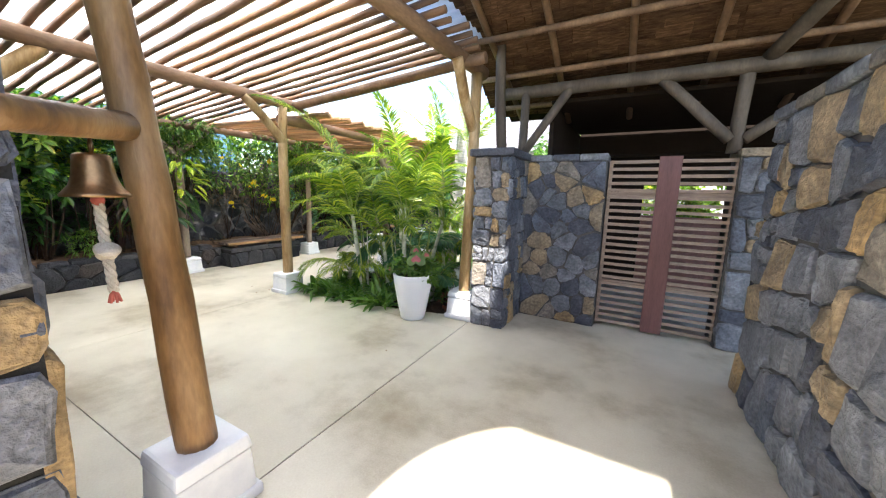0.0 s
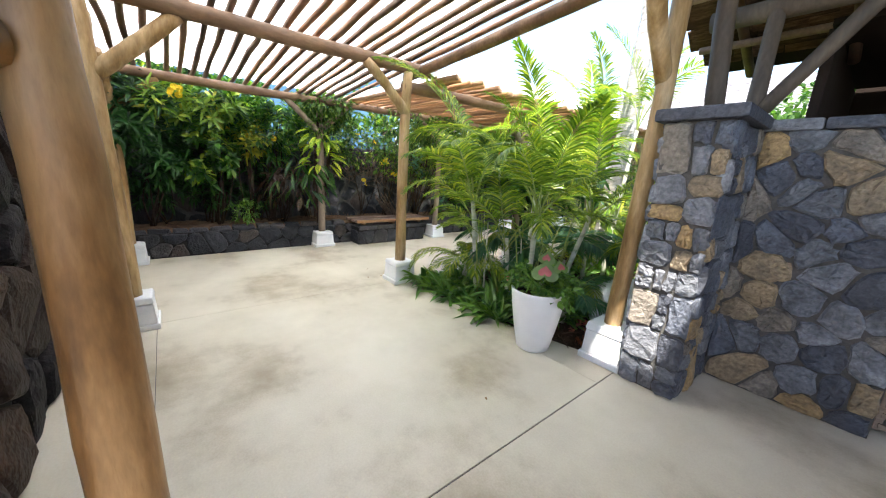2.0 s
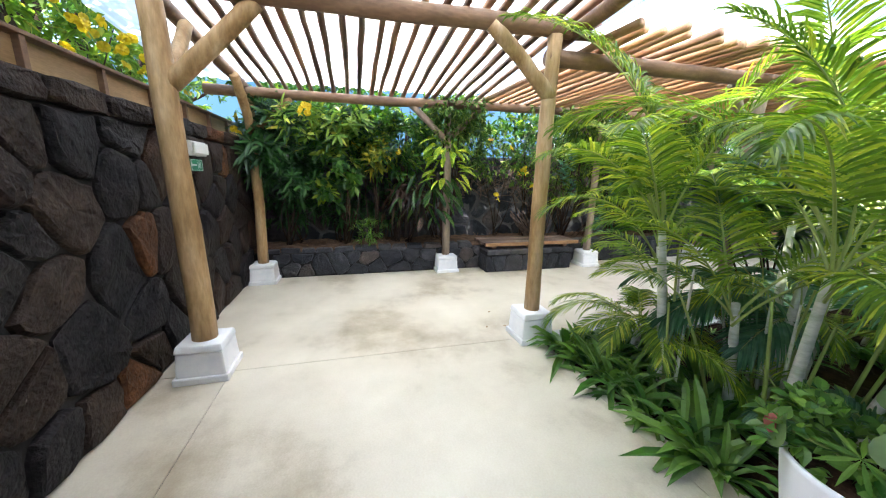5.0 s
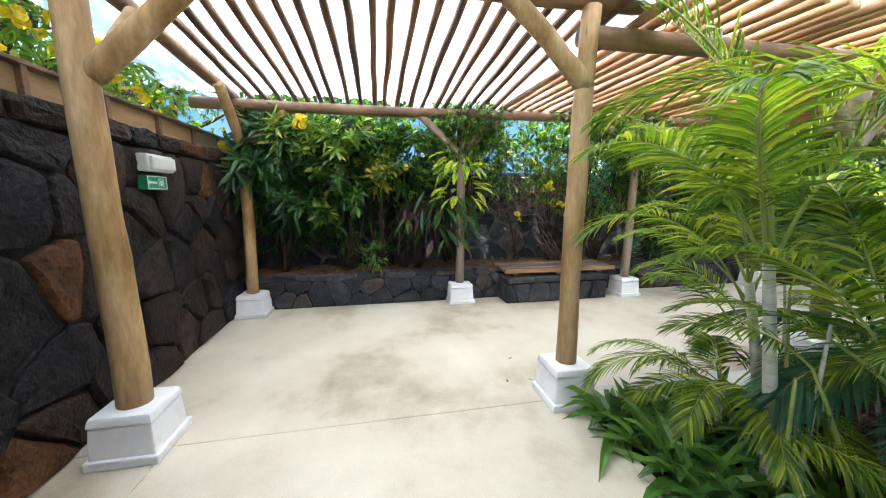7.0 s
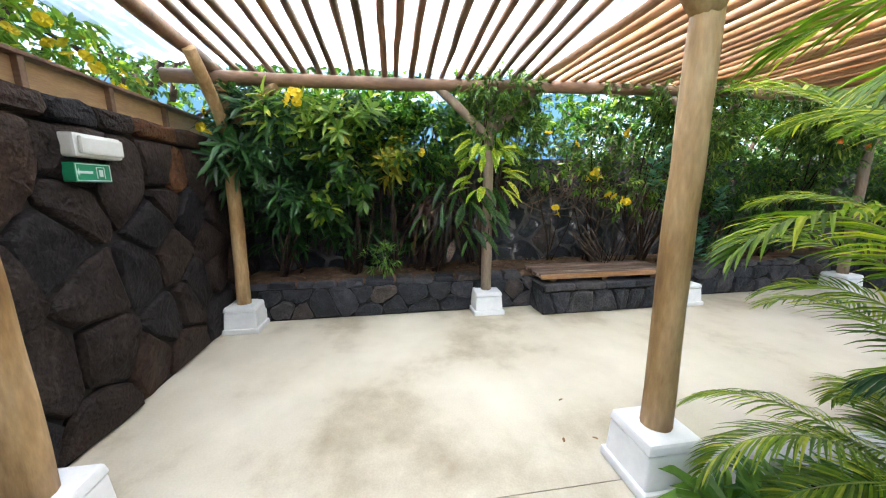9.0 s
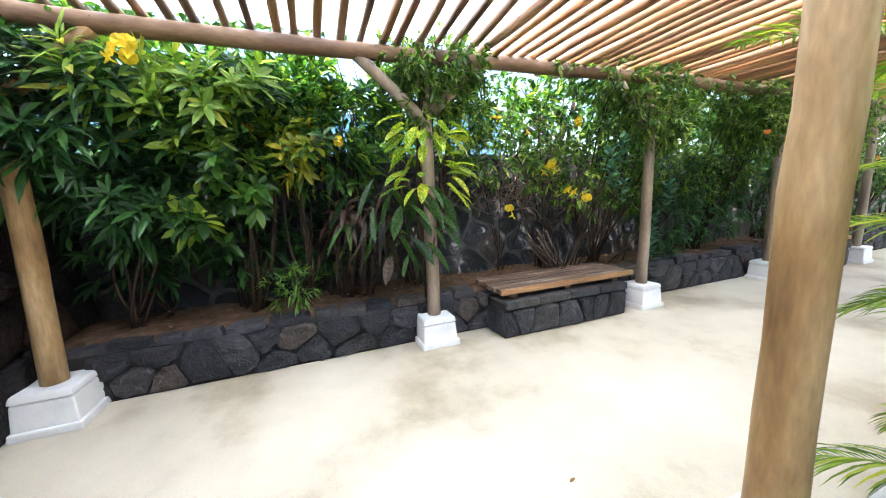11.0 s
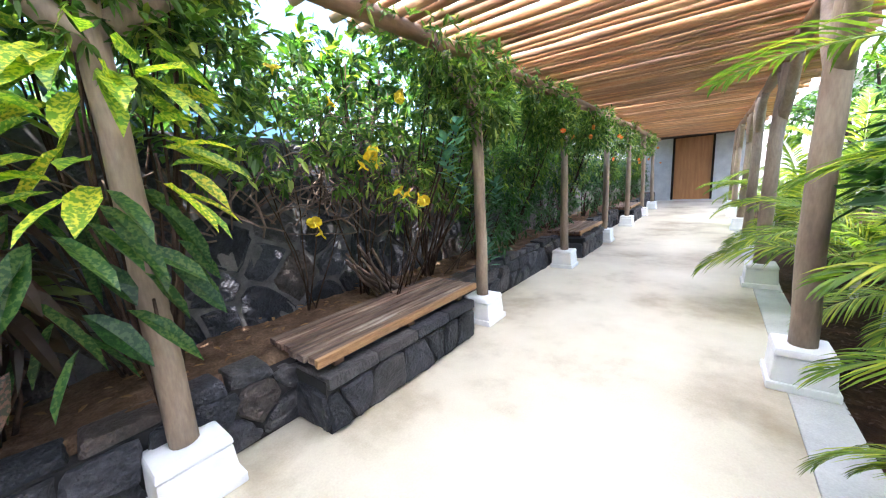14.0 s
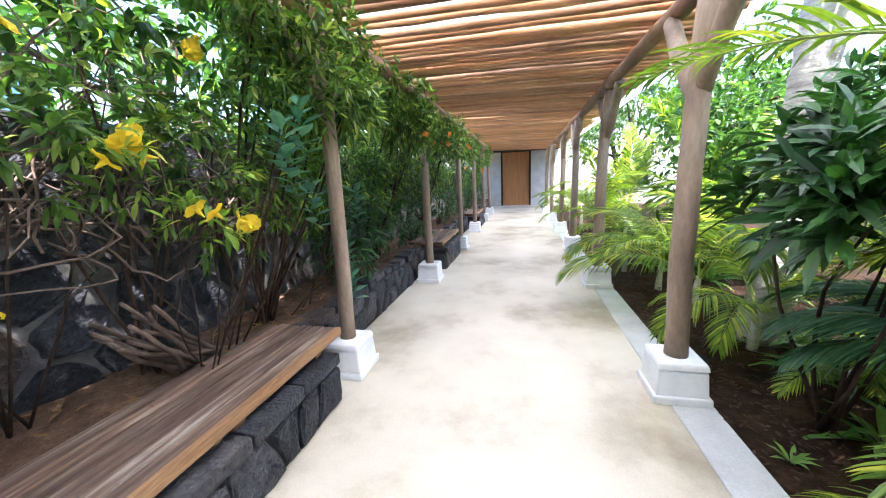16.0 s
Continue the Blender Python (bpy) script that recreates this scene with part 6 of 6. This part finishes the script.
tagged(put("roof", mesh("roof", *join(chunks), TILE_GREY, smooth=False), house), kind="stuff")

# ---- bell ----
bell_beam = tagged(log("bell_beam", (-1.52, 0.28, 1.665), (-1.83, 0.7, 1.722), 0.05, 0.054, LOG_SHADED, None, 0.0, 7, 500), "round timber crosspiece between pier and post", "beam")
bell = tagged(new("bell"), "aged bronze bell with a knotted rope", "bell")
bell.location = (-1.72, 0.56, 1.6)
bell.scale = (0.72, 0.72, 0.85)
put("bell_body", mesh("bell_body", *lathe([(0.02, 0.0), (0.055, -0.002), (0.07, -0.012), (0.075, -0.05), (0.08, -0.09), (0.095, -0.13), (0.12, -0.158), (0.13, -0.168), (0.128, -0.176), (0.118, -0.172), (0.09, -0.135), (0.07, -0.08), (0.05, -0.02)]), BRONZE), bell)
put("hanger", mesh("hanger", *tube([(0, 0.0, -0.01), (0.018, 0, 0.03), (0, 0, 0.06), (-0.018, 0, 0.03), (0, 0, -0.005)], 0.007, 8), BRONZE), bell)
put("clapper", mesh("clapper", *lathe([(0.006, -0.04), (0.008, -0.15), (0.022, -0.17), (0.028, -0.19), (0.02, -0.21), (0.006, -0.215)], 14), ROPE_RED), bell)
rope = []
for st in range(3):
    rope.append(tube([(0.012 * math.cos(k * 0.55 + st * 2.09) + 0.05 * (k / 40) , 0.012 * math.sin(k * 0.55 + st * 2.09), -0.2 - 0.37 * k / 40) for k in range(41)], [0.012] * 41, 7, 0.0, st))
bmk = bmesh.new()
bmesh.ops.create_icosphere(bmk, subdivisions=3, radius=0.05)
for v_ in bmk.verts:
    v_.co *= 1 + 0.16 * math.sin(v_.co.x * 70 + v_.co.z * 90) * 0.6
    v_.co.z *= 0.8
part("knot", bmk, ROPE, bell, "thick rope knot", pose(0.03, 0, -0.4), True)
put("rope", mesh("rope", *join(rope), ROPE), bell)
put("tassel", mesh("tassel", *join([tube([(0.05, 0, -0.56), (0.05 + 0.016 * math.cos(k * 1.05), 0.016 * math.sin(k * 1.05), -0.59), (0.05 + 0.024 * math.cos(k * 1.05), 0.024 * math.sin(k * 1.05), -0.62)], 0.006, 6) for k in range(6)]), ROPE_RED), bell, None, "frayed red tassel")

# ---- emergency lamp and exit sign on the dark wall ----
lamp = tagged(new("emergency_light"), "white emergency light box on the dark stone wall", "light")
lamp.location = (-5.45, 0.3, 1.655)
part("housing", box(-0.17, 0.17, -0.02, 0.07, 0.0, 0.13, 0.015), WHITE_PLASTIC, lamp)
part("diffuser", box(-0.15, 0.15, 0.07, 0.095, 0.015, 0.115, 0.012), WHITE_PLASTIC, lamp)
sign = tagged(new("exit_sign"), "green exit sign with a white arrow on the dark stone wall", "sign")
sign.location = (-5.395, 0.345, 1.52)
part("plate", box(-0.125, 0.125, -0.05, 0.012, 0.0, 0.105, 0.002), SIGN_GREEN, sign)
bm = bmesh.new()
for x0, x1, z0, z1 in ((-0.115, 0.115, 0.096, 0.1), (-0.115, 0.115, 0.005, 0.009), (-0.118, -0.114, 0.005, 0.1), (0.114, 0.118, 0.005, 0.1), (0.01, 0.1, 0.045, 0.06), (-0.02, -0.016, 0.02, 0.085), (-0.075, -0.071, 0.02, 0.085), (-0.075, -0.016, 0.081, 0.085), (-0.06, -0.035, 0.03, 0.07)):
    c = box(x0, x1, 0.012, 0.0145, z0, z1)
    tmp = bpy.data.meshes.new("tmp")
    c.to_mesh(tmp)
    c.free()
    bm.from_mesh(tmp)
    bpy.data.meshes.remove(tmp)
a = [bm.verts.new(p) for p in ((0.1, 0.0147, 0.03), (0.115, 0.0147, 0.0525), (0.1, 0.0147, 0.075))]
bm.faces.new(a)
part("print", bm, SIGN_WHITE, sign, "white pictogram and arrow")

# ---- small lamps ----
def spot(x, y, z, az, label):
    ob = tagged(new("garden_spotlight"), label, "spotlight", "garden spotlights")
    ob.location = (x, y, z)
    put("bracket", mesh("bracket", *tube([(0, 0, -0.02), (0, 0, 0.05)], 0.012, 8), BLACK_PLASTIC), ob)
    put("housing", mesh("housing", *lathe([(0.02, -0.06), (0.04, -0.05), (0.045, 0.03), (0.05, 0.05), (0.042, 0.052), (0.04, 0.04)], 20), BLACK_PLASTIC), ob, pose(0, 0, 0.06, 70, 0, az))


spot(-4.72, 0.58, 0.04, 200, "small grey floor spotlight beside the plinth")
spot(-4.2, 6.0, 0.02, 20, "small black garden spotlight in the mulch")

# ---- litter ----
lit = []
rng = np.random.default_rng(77)
n_ = 340
base = np.stack([rng.uniform(-7.7, -7.15, n_), rng.uniform(0.6, 14, n_), np.full(n_, 0.45) + rng.uniform(0, 0.03, n_)], 1)
way = np.stack([rng.normal(size=n_), rng.normal(size=n_), rng.uniform(-0.1, 0.25, n_)], 1)
tagged(put("leaf_litter", mesh("leaf_litter", *leaves(base, way, np.tile((0, 0, 1.0), (n_, 1)), 0.07, 0.025, 0.1), DEAD_LEAF, smooth=False)), "dry fallen leaves on the planter soil", "leaf litter", kind="stuff")
rnd = random.Random(91)
for i in range(9):
    x, y = rnd.choice(((-3.2, 2.9), (-2.2, 2.4), (-1.6, 2.6), (-4.9, 3.0), (-2.6, 1.9), (-6.7, 4.3), (-6.8, 4.7), (-6.75, 5.0))), 0
    (x, y), z = x, 0.445 if x[0] < -6.6 else 0.004
    v, f = leaves(np.array([[0, 0, 0.0]]), np.array([[1.0, rnd.uniform(-0.5, 0.5), 0.05]]), np.array([[0, 0, 1.0]]), 0.045, 0.018, 0.2)
    tagged(put("fallen_leaf", mesh("fallen_leaf", v, f, DEAD_LEAF, smooth=False), None, pose(x + rnd.uniform(-0.25, 0.25) * (0.3 if z > 0.1 else 1), y + rnd.uniform(-0.3, 0.3), z, 0, 0, rnd.uniform(0, 360))), "small dry brown fallen leaf", "fallen leaf", "fallen leaves")
